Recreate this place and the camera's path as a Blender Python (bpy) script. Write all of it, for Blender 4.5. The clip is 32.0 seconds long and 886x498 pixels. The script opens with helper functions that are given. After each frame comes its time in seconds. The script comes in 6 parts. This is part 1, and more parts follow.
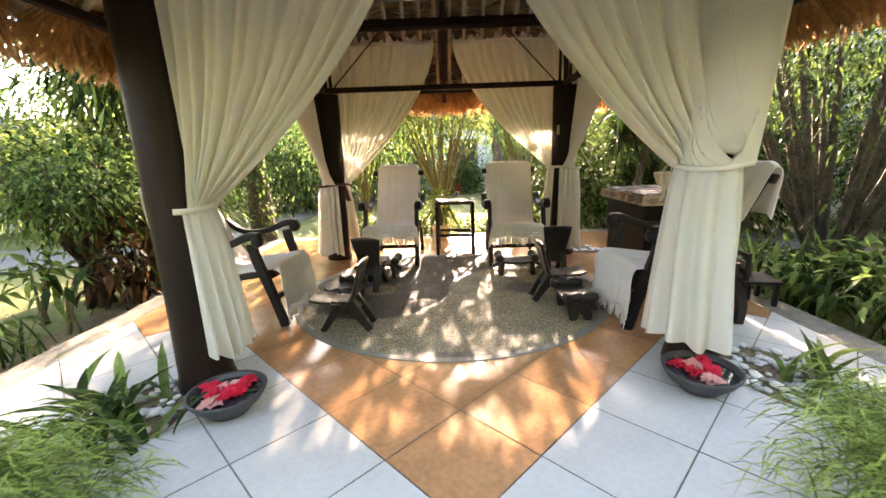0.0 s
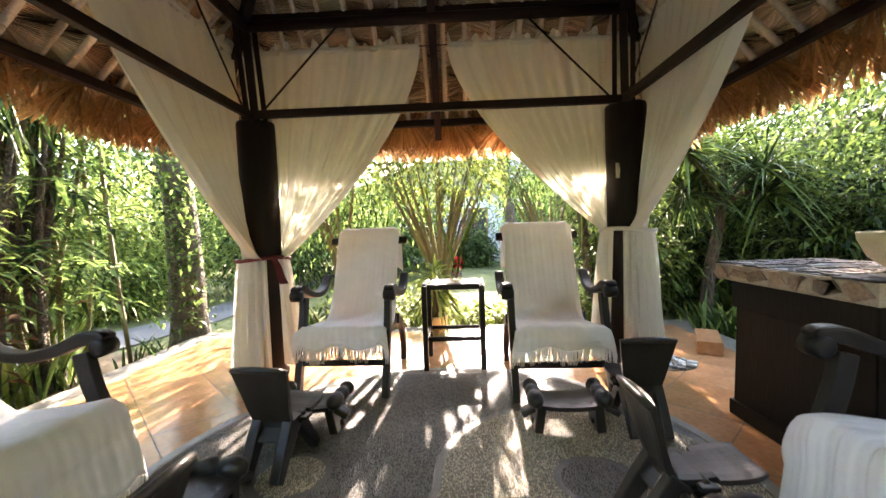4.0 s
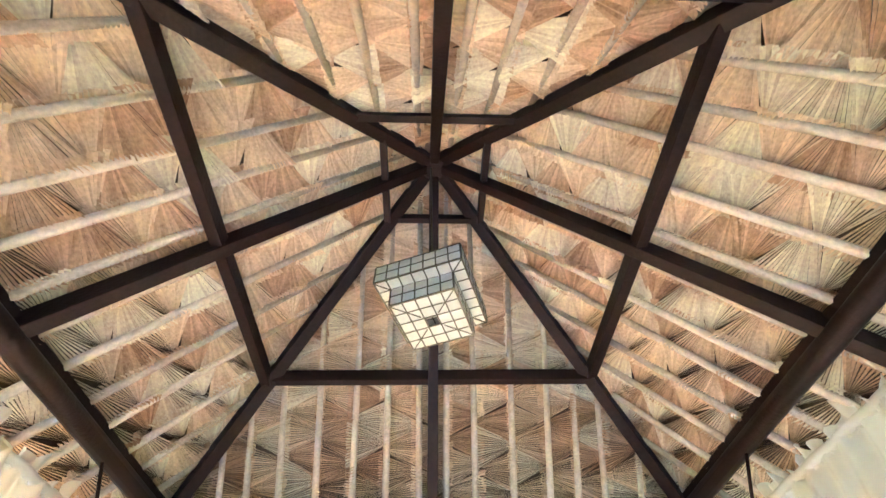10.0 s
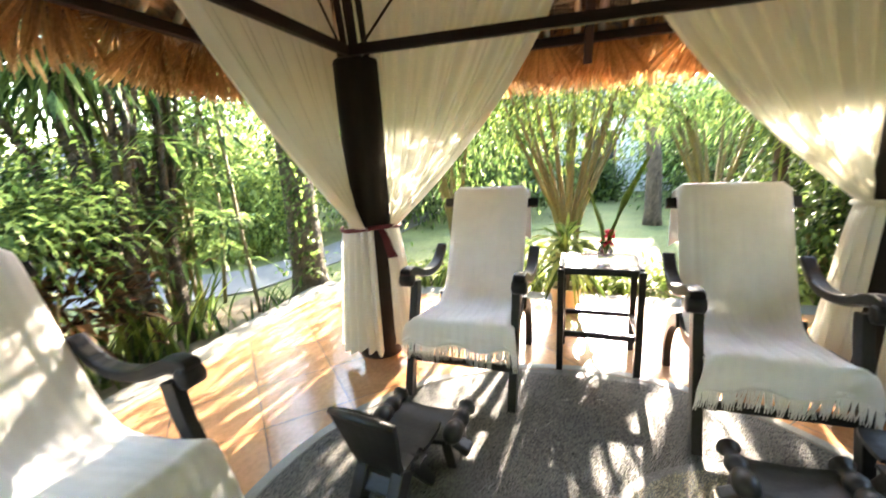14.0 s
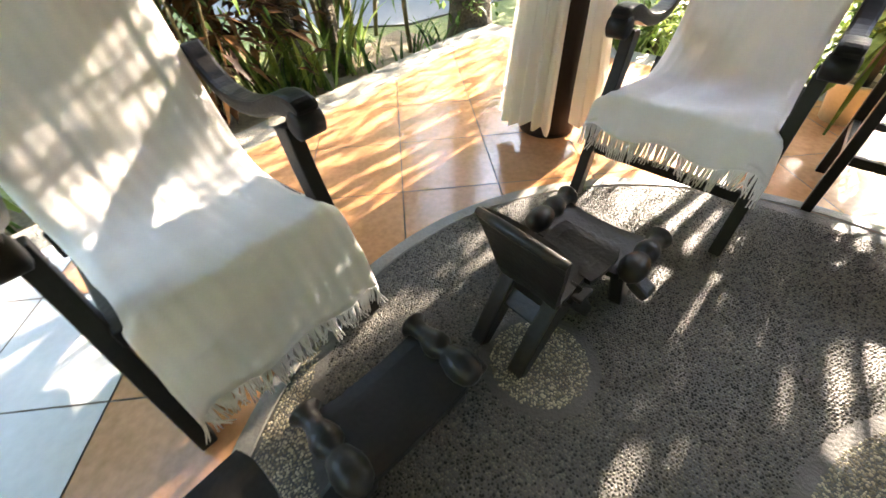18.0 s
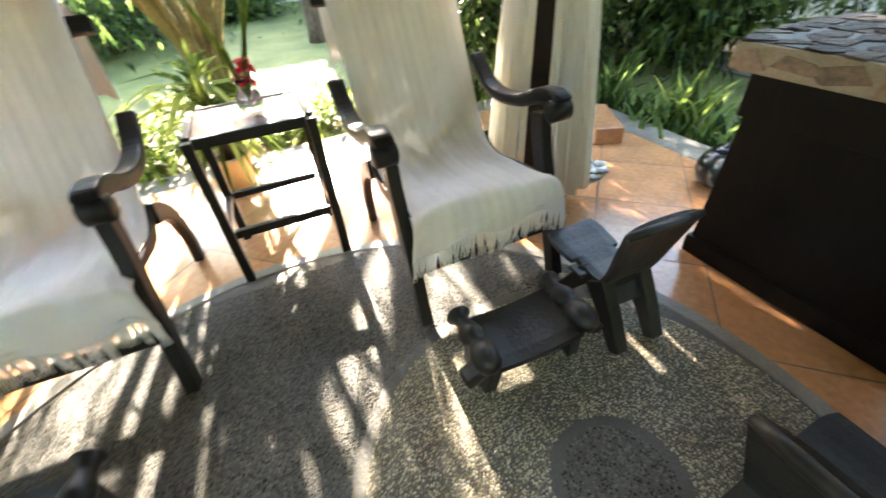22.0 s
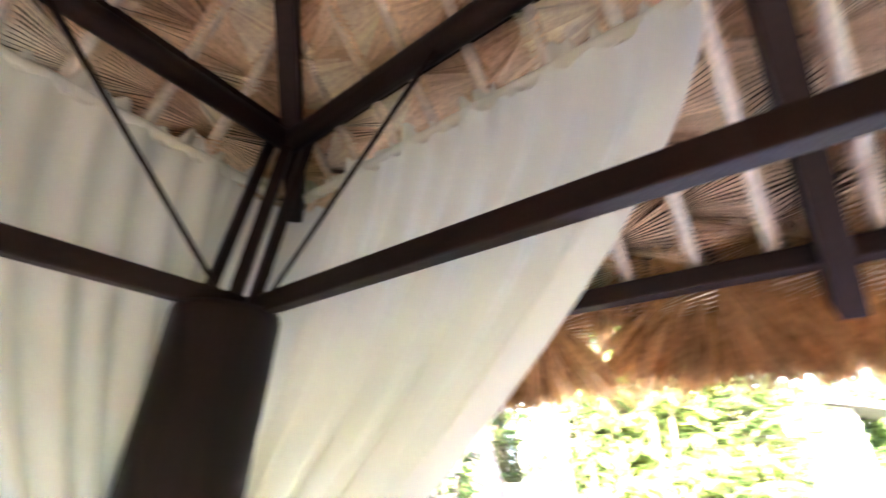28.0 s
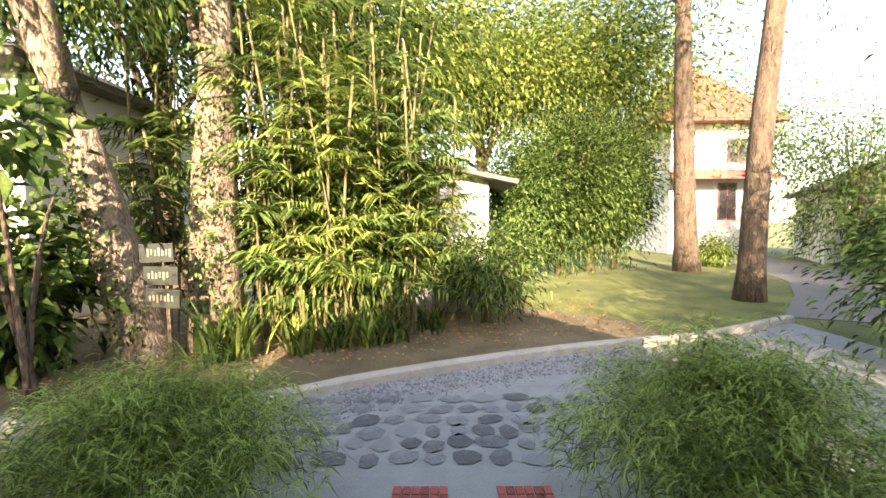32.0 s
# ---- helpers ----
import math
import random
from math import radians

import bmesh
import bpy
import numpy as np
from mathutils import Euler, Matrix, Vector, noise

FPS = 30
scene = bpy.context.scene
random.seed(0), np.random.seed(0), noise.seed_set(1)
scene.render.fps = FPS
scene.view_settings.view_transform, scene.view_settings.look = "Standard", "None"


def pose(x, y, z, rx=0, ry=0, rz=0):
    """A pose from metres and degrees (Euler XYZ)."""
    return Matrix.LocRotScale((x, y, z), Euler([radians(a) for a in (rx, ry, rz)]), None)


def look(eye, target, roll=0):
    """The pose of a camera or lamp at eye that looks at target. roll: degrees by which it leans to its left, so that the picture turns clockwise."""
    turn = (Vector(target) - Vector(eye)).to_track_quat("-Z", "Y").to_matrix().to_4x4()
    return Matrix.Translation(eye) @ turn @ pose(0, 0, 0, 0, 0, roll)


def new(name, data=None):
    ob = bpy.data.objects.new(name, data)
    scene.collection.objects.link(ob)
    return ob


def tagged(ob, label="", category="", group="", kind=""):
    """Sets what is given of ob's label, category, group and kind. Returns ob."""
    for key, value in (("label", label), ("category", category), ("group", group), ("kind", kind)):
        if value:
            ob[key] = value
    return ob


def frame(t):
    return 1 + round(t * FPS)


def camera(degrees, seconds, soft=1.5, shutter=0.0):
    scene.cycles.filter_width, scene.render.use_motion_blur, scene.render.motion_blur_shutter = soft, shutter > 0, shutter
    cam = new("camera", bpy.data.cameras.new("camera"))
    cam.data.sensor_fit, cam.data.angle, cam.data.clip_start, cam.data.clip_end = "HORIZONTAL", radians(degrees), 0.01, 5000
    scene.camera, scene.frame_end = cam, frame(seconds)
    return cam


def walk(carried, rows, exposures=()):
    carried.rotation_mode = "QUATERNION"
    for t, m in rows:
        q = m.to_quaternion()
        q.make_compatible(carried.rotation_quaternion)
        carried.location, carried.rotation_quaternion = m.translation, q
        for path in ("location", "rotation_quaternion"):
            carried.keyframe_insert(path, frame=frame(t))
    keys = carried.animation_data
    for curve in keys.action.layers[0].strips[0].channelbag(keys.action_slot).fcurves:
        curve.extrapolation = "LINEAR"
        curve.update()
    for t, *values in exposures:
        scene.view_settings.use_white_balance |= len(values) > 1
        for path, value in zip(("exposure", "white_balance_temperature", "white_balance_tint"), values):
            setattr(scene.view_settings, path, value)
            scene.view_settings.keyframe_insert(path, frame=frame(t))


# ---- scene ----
cam = camera(95.41, 32.0, shutter=0.4)
# seconds, eye x, y, z, heading to the right of +y, pitch, lean to the left
ROWS = [
    (0.0, -0.043, -3.782, 1.332, -0.41, -13.02, -1.90),
    (0.5, -0.058, -3.488, 1.319, 0.01, -14.14, -2.03),
    (1.0, -0.078, -3.175, 1.332, -0.06, -15.35, -2.58),
    (1.5, -0.023, -2.853, 1.311, -0.78, -15.38, -3.16),
    (2.0, 0.037, -2.549, 1.287, -1.01, -14.38, -3.51),
    (2.5, 0.083, -2.229, 1.247, -0.88, -11.19, -4.06),
    (3.0, 0.112, -2.062, 1.184, -1.81, -8.34, -3.13),
    (3.5, 0.113, -1.922, 1.147, -1.77, -4.61, -2.36),
    (5.5, 0.130, -1.184, 1.527, -1.59, 0.49, -1.37),
    (6.0, 0.123, -1.105, 1.593, -1.19, 8.11, -0.62),
    (6.5, 0.078, -1.062, 1.675, -0.83, 21.15, 0.05),
    (7.0, -0.039, -1.005, 1.744, 2.12, 35.73, -1.26),
    (7.5, -0.046, -1.035, 1.819, 2.75, 45.87, -1.59),
    (8.0, -0.048, -1.066, 1.843, 2.89, 52.86, -1.92),
    (8.5, -0.053, -1.080, 1.844, 2.96, 56.41, -2.02),
    (9.0, -0.056, -1.079, 1.839, 3.50, 57.89, -2.35),
    (9.5, -0.055, -1.071, 1.837, 4.20, 57.36, -2.85),
    (10.0, -0.050, -1.080, 1.837, 4.25, 55.15, -3.01),
    (10.5, -0.049, -1.067, 1.813, 3.71, 49.88, -2.76),
    (11.0, -0.050, -1.027, 1.765, 3.09, 43.63, -2.55),
    (11.5, -0.054, -0.995, 1.721, 2.30, 35.36, -2.16),
    (12.0, -0.060, -0.974, 1.670, 1.33, 25.77, -1.79),
    (12.5, -0.063, -0.956, 1.574, -0.48, 15.62, -1.47),
    (13.0, -0.072, -0.949, 1.498, -4.06, 6.01, -1.23),
    (13.5, -0.081, -0.969, 1.486, -10.19, -4.05, -1.90),
    (14.0, -0.124, -1.015, 1.488, -17.39, -13.24, -2.94),
    (14.5, -0.177, -1.045, 1.472, -24.44, -20.22, -3.86),
    (15.0, -0.197, -1.055, 1.424, -30.52, -25.75, -4.33),
    (15.5, -0.210, -1.052, 1.362, -35.04, -30.40, -4.21),
    (17.5, -0.469, -0.653, 1.252, -43.35, -43.86, -2.65),
    (18.0, -0.503, -0.546, 1.245, -41.10, -44.59, -2.96),
    (18.5, -0.557, -0.444, 1.233, -36.92, -44.96, -3.72),
    (19.0, -0.576, -0.385, 1.216, -30.88, -44.89, -4.24),
    (19.5, -0.559, -0.355, 1.212, -23.16, -44.18, -3.92),
    (20.0, -0.500, -0.307, 1.221, -15.71, -43.63, -4.79),
    (20.5, -0.369, -0.268, 1.239, -7.40, -42.43, -5.09),
    (21.0, -0.173, -0.224, 1.270, 1.22, -41.05, -5.13),
    (21.5, 0.023, -0.204, 1.283, 10.69, -39.23, -5.45),
    (22.0, 0.141, -0.163, 1.304, 22.87, -38.43, -5.04),
    (22.5, 0.271, -0.113, 1.299, 35.57, -38.03, -5.25),
    (23.0, 0.374, -0.120, 1.295, 48.40, -39.18, -7.20),
    (23.5, 0.411, -0.147, 1.282, 62.48, -41.01, -7.44),
    (24.0, 0.437, -0.221, 1.264, 76.59, -42.29, -6.98),
    (24.5, 0.432, -0.339, 1.264, 88.12, -40.73, -6.87),
    (25.0, 0.424, -0.413, 1.316, 96.43, -29.50, -4.94),
    (25.5, 0.391, -0.452, 1.405, 99.89, -11.77, -3.38),
    (27.5, 0.577, -0.930, 1.620, 119.21, 33.32, -3.87),
    (28.0, 0.244, -0.847, 1.748, 143.27, 26.95, 0.62),
    (28.5, 0.054, -0.969, 1.883, 159.76, 27.34, 0.79),
    (29.0, 0.125, -0.900, 1.840, 179.60, 31.80, -2.10),
    (29.5, 0.135, -0.870, 1.790, 185.70, 27.00, -3.20),
    (30.0, 0.094, -0.906, 1.654, 183.31, 21.17, -1.45),
    (30.5, -0.000, -1.378, 1.805, 181.56, 11.69, -0.43),
    (31.0, -0.019, -1.668, 1.740, 180.81, 4.12, 0.19),
    (31.5, -0.035, -1.948, 1.653, 180.32, -0.48, -0.07),
    (32.0, -0.052, -2.229, 1.599, 179.64, -3.69, -0.39),
]


def heading(yaw, pitch):
    a, b = radians(yaw), radians(pitch)
    return Vector((math.sin(a) * math.cos(b), math.cos(a) * math.cos(b), math.sin(b)))


EXPOSURES = [(0, 4.35, 8400, 24), (2, 4.55, 7300, 22), (3.5, 4.55, 7200, 22), (5.5, 5.1, 7000, 22), (6.2, 5.7, 6900, 26), (7, 6.6, 6500, 36), (8, 7.2, 5600, 38),
             (9, 7.15, 5700, 23), (10, 7.35, 5900, 20), (10.5, 7.35, 5800, 20), (11, 7.25, 5700, 28), (12, 6.8, 5600, 26), (13, 5.9, 6100, 26), (14, 4.9, 6900, 14),
             (15.5, 4.3, 7100, 16), (18, 4.6, 7000, 16), (20, 4.6, 7000, 12), (23, 5.0, 6900, 11), (24, 5.0, 7400, 14), (25, 5.2, 8500, 28), (25.5, 5.2, 8500, 28),
             (27.5, 6.25, 6000, 36), (29.5, 6.3, 6000, 38), (30, 5.6, 6500, 38), (30.6, 4.5, 7200, 38), (31, 3.95, 7700, 32), (31.3, 3.35, 8000, 26), (32, 2.8, 8100, 20)]
walk(cam, [(t, look((x, y, z), Vector((x, y, z)) + heading(a, b), r)) for t, x, y, z, a, b, r in ROWS], EXPOSURES)

# ---- world, sun ----
SUN_AZ, SUN_EL = 3.5, 23.0
sky_world = bpy.data.worlds.new("sky")
scene.world = sky_world
sky_world.use_nodes = True
wn = sky_world.node_tree.nodes
sky = wn.new("ShaderNodeTexSky")
sky.sky_type, sky.sun_disc = "NISHITA", False
sky.sun_elevation, sky.sun_rotation = radians(SUN_EL), radians(SUN_AZ)
sky_world.node_tree.links.new(sky.outputs[0], wn["Background"].inputs[0])
wn["Background"].inputs[1].default_value = 0.15
sun_data = bpy.data.lights.new("sun", "SUN")
sun_data.energy, sun_data.angle, sun_data.color = 3.9, radians(0.6), (1.0, 0.91, 0.77)
sun = new("sun", sun_data)
sun.matrix_world = look(heading(SUN_AZ, SUN_EL) * 30, (0, 0, 0))


# ---- materials ----
def material(name, color, rough=0.7, var=0.25, scale=6.0, fine=60.0, bump=0.2, bump_scale=None, metal=0.0, gloss=0.5, stretch=(1, 1, 1), rand=0.0, hue=None, island=0.0, trans=0.0, dist=0.01):
    """Two scales of colour variation, grain and a bump, at real-world size."""
    m = bpy.data.materials.new(name)
    m.use_nodes = True
    nt = m.node_tree
    n, l = nt.nodes, nt.links
    b = n["Principled BSDF"]
    b.inputs["Roughness"].default_value, b.inputs["Metallic"].default_value = rough, metal
    b.inputs["Specular IOR Level"].default_value = gloss if trans == 0 else gloss * 0.5
    tc, mp = n.new("ShaderNodeTexCoord"), n.new("ShaderNodeMapping")
    mp.inputs["Scale"].default_value = stretch
    l.new(tc.outputs["Object"], mp.inputs[0])

    def noise_tex(s, detail=4):
        t = n.new("ShaderNodeTexNoise")
        t.inputs["Scale"].default_value, t.inputs["Detail"].default_value = s, detail
        l.new(mp.outputs[0], t.inputs["Vector"])
        return t.outputs["Fac"]

    big, small = noise_tex(scale), noise_tex(fine, 6)
    add = n.new("ShaderNodeMath")
    add.operation = "ADD"
    l.new(big, add.inputs[0]), l.new(small, add.inputs[1])
    fac = add.outputs[0]
    if rand or island:
        src = n.new("ShaderNodeObjectInfo").outputs["Random"] if rand else n.new("ShaderNodeNewGeometry").outputs["Random Per Island"]
        mul = n.new("ShaderNodeMath")
        mul.operation = "MULTIPLY_ADD"
        l.new(src, mul.inputs[0])
        mul.inputs[1].default_value = 2 * (rand or island)
        l.new(fac, mul.inputs[2])
        sub = n.new("ShaderNodeMath")
        sub.operation = "SUBTRACT"
        l.new(mul.outputs[0], sub.inputs[0])
        sub.inputs[1].default_value = rand or island
        fac = sub.outputs[0]
    ramp = n.new("ShaderNodeMapRange")
    ramp.inputs["From Min"].default_value, ramp.inputs["From Max"].default_value = 0.6, 1.4
    l.new(fac, ramp.inputs["Value"])
    mix = n.new("ShaderNodeMix")
    mix.data_type = "RGBA"
    lo = [c * (1 - var) for c in color]
    hi = [min(1, c * (1 + var)) for c in (hue or color)]
    mix.inputs["A"].default_value, mix.inputs["B"].default_value = (*lo, 1), (*hi, 1)
    l.new(ramp.outputs[0], mix.inputs["Factor"])
    l.new(mix.outputs["Result"], b.inputs["Base Color"])
    if bump:
        bp = n.new("ShaderNodeBump")
        bp.inputs["Strength"].default_value, bp.inputs["Distance"].default_value = bump, dist
        l.new(noise_tex(bump_scale, 3) if bump_scale else small, bp.inputs["Height"])
        l.new(bp.outputs[0], b.inputs["Normal"])
    if trans:
        tr, ms = n.new("ShaderNodeBsdfTranslucent"), n.new("ShaderNodeMixShader")
        l.new(mix.outputs["Result"], tr.inputs[0])
        ms.inputs[0].default_value = trans
        l.new(b.outputs[0], ms.inputs[1]), l.new(tr.outputs[0], ms.inputs[2])
        l.new(ms.outputs[0], n["Material Output"].inputs[0])
    return m


M = dict(
    terracotta=material("terracotta_tile", (0.46, 0.22, 0.10), 0.16, 0.22, 5, 30, 0.04, rand=0.15, hue=(0.50, 0.25, 0.12)),
    white_tile=material("white_tile", (0.53, 0.515, 0.475), 0.2, 0.10, 4, 30, 0.03, rand=0.15, gloss=0.35),
    grout=material("grout", (0.16, 0.13, 0.10), 0.9, 0.3, 8, 80, 0.3),
    dark_wash=material("dark_pebble_wash", (0.022, 0.022, 0.020), 0.5, 0.4, 6, 150, 0.5, gloss=0.25),
    light_wash=material("light_pebble_wash", (0.11, 0.095, 0.065), 0.45, 0.4, 6, 150, 0.5),
    pebble_dark=material("dark_pebble", (0.045, 0.042, 0.036), 0.35, 0.5, 4, 60, 0.1, island=0.5, hue=(0.115, 0.105, 0.085), gloss=0.25),
    pebble_light=material("light_pebble", (0.27, 0.225, 0.145), 0.45, 0.4, 4, 60, 0.1, island=0.45, hue=(0.42, 0.36, 0.245), gloss=0.35),
    rim=material("cement_rim", (0.21, 0.195, 0.17), 0.55, 0.25, 9, 90, 0.2),
    rim_bed=material("cement_bed", (0.085, 0.080, 0.070), 0.6, 0.3, 9, 90, 0.3),
    border=material("pebble_border", (0.19, 0.175, 0.14), 0.8, 0.4, 12, 90, 0.8, dist=0.02),
    post=material("dark_stained_post", (0.017, 0.0095, 0.007), 0.5, 0.35, 4, 40, 0.15, stretch=(1, 1, 0.15), gloss=0.2),
    beam=material("dark_stained_beam", (0.019, 0.0085, 0.006), 0.5, 0.4, 5, 60, 0.2, gloss=0.2),
    pole=material("pale_wood_pole", (0.58, 0.48, 0.36), 0.75, 0.35, 7, 60, 0.3, rand=0.2, island=0.35),
    thatch=material("thatch_leaf", (0.71, 0.47, 0.29), 0.7, 0.28, 4, 70, 0.3, island=0.18, hue=(0.84, 0.61, 0.40), gloss=0.2),
    thatch_pale=material("pale_thatch_leaf", (0.78, 0.58, 0.40), 0.7, 0.28, 4, 70, 0.3, island=0.18, hue=(0.93, 0.72, 0.51), gloss=0.2),
    thatch_brown=material("brown_thatch_leaf", (0.45, 0.26, 0.145), 0.75, 0.3, 4, 70, 0.3, island=0.22, hue=(0.62, 0.41, 0.25), gloss=0.2),
    # near-black brown: shade between the ceiling fans, put into the colour
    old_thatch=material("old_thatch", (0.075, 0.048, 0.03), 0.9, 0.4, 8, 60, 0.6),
    fringe=material("thatch_fringe", (0.40, 0.21, 0.09), 0.75, 0.3, 4, 60, 0.4, island=0.25, hue=(0.56, 0.32, 0.14), trans=0.55, gloss=0.15),
    curtain=material("cream_cotton", (0.87, 0.85, 0.76), 0.85, 0.05, 3, 400, 0.15, trans=0.46),
    throw=material("white_woven_throw", (0.84, 0.81, 0.78), 0.9, 0.07, 8, 260, 0.5, trans=0.15),
    blackwood=material("black_stained_wood", (0.010, 0.0088, 0.0085), 0.42, 0.4, 6, 60, 0.15, gloss=0.25),
    stoolwood=material("black_carved_wood", (0.019, 0.0165, 0.0145), 0.38, 0.45, 8, 70, 0.15, gloss=0.35),
    maroon=material("maroon_cloth", (0.10, 0.012, 0.015), 0.8, 0.3, 10, 200, 0.2),
    counter=material("dark_brown_panel", (0.011, 0.0078, 0.006), 0.45, 0.35, 5, 60, 0.15, stretch=(1, 1, .2), gloss=0.15),
    mortar=material("pale_mortar", (0.42, 0.33, 0.23), 0.9, 0.25, 14, 90, 0.5),
    flag=material("brown_flagstone", (0.25, 0.165, 0.11), 0.6, 0.4, 8, 50, 0.4, rand=0.5, hue=(0.36, 0.23, 0.15)),
    slate=material("dark_slate_top", (0.030, 0.022, 0.017), 0.65, 0.5, 9, 50, 0.8, rand=0.6, hue=(0.055, 0.038, 0.028), dist=0.03),
    clay=material("cream_clay", (0.62, 0.52, 0.32), 0.6, 0.1, 6, 60, 0.15),
    clay_dark=material("dark_clay", (0.05, 0.047, 0.045), 0.5, 0.4, 8, 60, 0.3),
    red_petal=material("red_petal", (0.75, 0.02, 0.05), 0.6, 0.2, 20, 90, 0.1, trans=0.2),
    pink_petal=material("pink_petal", (0.80, 0.38, 0.33), 0.6, 0.2, 20, 90, 0.1, trans=0.2),
    capiz=material("capiz_shell", (0.74, 0.72, 0.62), 0.3, 0.12, 25, 120, 0.1, rand=0.2, trans=0.35),
    brass=material("brass_edge", (0.10, 0.085, 0.05), 0.4, 0.2, 30, 90, 0.1, metal=0.6),
    plastic=material("ivory_plastic", (0.62, 0.52, 0.33), 0.4, 0.06, 10, 90, 0.03),
    stone=material("river_pebble", (0.30, 0.29, 0.26), 0.55, 0.35, 6, 60, 0.1, rand=0.6, island=0.6, hue=(0.5, 0.49, 0.45)),
    grass=material("lawn", (0.075, 0.105, 0.025), 0.9, 0.5, 1.2, 30, 0.6, hue=(0.14, 0.15, 0.04), dist=0.05),
    soil=material("leafy_soil", (0.12, 0.085, 0.05), 0.95, 0.5, 2, 40, 0.8, hue=(0.17, 0.13, 0.07), dist=0.03),
    blade=material("grass_blade", (0.10, 0.16, 0.03), 0.6, 0.5, 3, 30, 0, island=0.5, trans=0.35, hue=(0.17, 0.21, 0.05)),
    asphalt=material("grey_path", (0.145, 0.14, 0.13), 0.85, 0.2, 2, 60, 0.4),
    gravel=material("grey_gravel", (0.25, 0.25, 0.25), 0.85, 0.4, 4, 60, 0.8, island=0.5, dist=0.02),
    cobble=material("grey_cobble", (0.16, 0.16, 0.165), 0.7, 0.4, 6, 60, 0.5, rand=0.5),
    cement=material("path_cement", (0.28, 0.28, 0.27), 0.85, 0.2, 6, 70, 0.4),
    kerb=material("pale_kerb", (0.42, 0.38, 0.32), 0.85, 0.25, 5, 60, 0.4),
    redbrick=material("red_paver", (0.33, 0.08, 0.06), 0.8, 0.3, 8, 60, 0.4, rand=0.4),
    bark=material("tree_bark", (0.115, 0.08, 0.052), 0.9, 0.88, 9, 40, 1.0, stretch=(1, 1, 0.3), dist=0.06),
    bark_pale=material("pale_bark", (0.21, 0.16, 0.115), 0.9, 0.88, 8, 40, 1.0, stretch=(1, 1, 0.4), dist=0.06),
    mossy=material("mossy_bark", (0.045, 0.04, 0.022), 0.95, 0.88, 7, 50, 1.0, hue=(0.09, 0.075, 0.05), dist=0.04),
    stem=material("green_brown_stem", (0.13, 0.11, 0.045), 0.7, 0.4, 5, 40, 0.3),
    leaf=material("green_leaf", (0.055, 0.115, 0.03), 0.45, 0.55, 3, 30, 0, island=0.7, trans=0.45, hue=(0.13, 0.195, 0.055), gloss=0.2),
    leaf_lime=material("lime_leaf", (0.11, 0.175, 0.035), 0.5, 0.45, 3, 30, 0, island=0.7, trans=0.38, hue=(0.215, 0.27, 0.065), gloss=0.2),
    leaf_dark=material("dark_leaf", (0.03, 0.062, 0.018), 0.4, 0.55, 3, 30, 0, island=0.7, trans=0.35, hue=(0.08, 0.12, 0.03), gloss=0.2),
    leaf_red=material("red_leaf", (0.05, 0.022, 0.012), 0.5, 0.5, 3, 30, 0, island=0.6, trans=0.3, hue=(0.10, 0.05, 0.02), gloss=0.2),
    bamboo_leaf=material("feathery_bamboo", (0.15, 0.23, 0.05), 0.6, 0.5, 3, 30, 0, island=0.6, trans=0.48, hue=(0.30, 0.38, 0.09)),
    plaster=material("white_plaster", (0.62, 0.61, 0.58), 0.85, 0.06, 3, 40, 0.2),
    roof_red=material("red_roof_tile", (0.20, 0.085, 0.06), 0.75, 0.35, 4, 40, 0.4, rand=0.4),
    roof_grey=material("grey_roof", (0.12, 0.11, 0.10), 0.8, 0.35, 4, 40, 0.4),
    sign=material("dark_green_board", (0.022, 0.027, 0.018), 0.7, 0.3, 8, 60, 0.2),
    letters=material("cream_letters", (0.22, 0.20, 0.13), 0.7, 0.1, 9, 60, 0.1),
    glazed=material("black_glazed_clay", (0.012, 0.012, 0.014), 0.15, 0.2, 6, 60, 0.05, gloss=0.5),
    tint=material("red_brown_glass_top", (0.13, 0.035, 0.025), 0.25, 0.2, 6, 60, 0, gloss=0.2),
    water=material("bowl_water", (0.02, 0.03, 0.035), 0.03, 0.1, 6, 60, 0),
)
tn = M["throw"].node_tree
weave, wbump, tco = tn.nodes.new("ShaderNodeTexWave"), tn.nodes.new("ShaderNodeBump"), tn.nodes.new("ShaderNodeTexCoord")
weave.bands_direction = "DIAGONAL"
weave.inputs["Scale"].default_value, weave.inputs["Distortion"].default_value = 95.0, 1.5
wbump.inputs["Strength"].default_value, wbump.inputs["Distance"].default_value = 0.3, 0.003
tn.links.new(tco.outputs["Object"], weave.inputs["Vector"])
tn.links.new(weave.outputs["Fac"], wbump.inputs["Height"])
tn.links.new(wbump.outputs["Normal"], tn.nodes["Principled BSDF"].inputs["Normal"])
glass = bpy.data.materials.new("clear_glass")
glass.use_nodes = True
gb = glass.node_tree.nodes["Principled BSDF"]
gb.inputs["Transmission Weight"].default_value, gb.inputs["Roughness"].default_value, gb.inputs["IOR"].default_value = 1.0, 0.03, 1.45
M["glass"] = glass
dark_pane = material("dark_window_pane", (0.05, 0.045, 0.045), 0.08, 0.2, 3, 30, 0)
M["pane"] = dark_pane


# ---- mesh helpers ----
def part(name, bm, mat, parent=None, label="", smooth=False):
    me = bpy.data.meshes.new(name)
    bm.to_mesh(me)
    bm.free()
    me.materials.append(M[mat])
    if smooth:
        me.shade_smooth()
    ob = new(name, me)
    ob.parent = parent
    if label:
        ob["label"] = label
    return ob


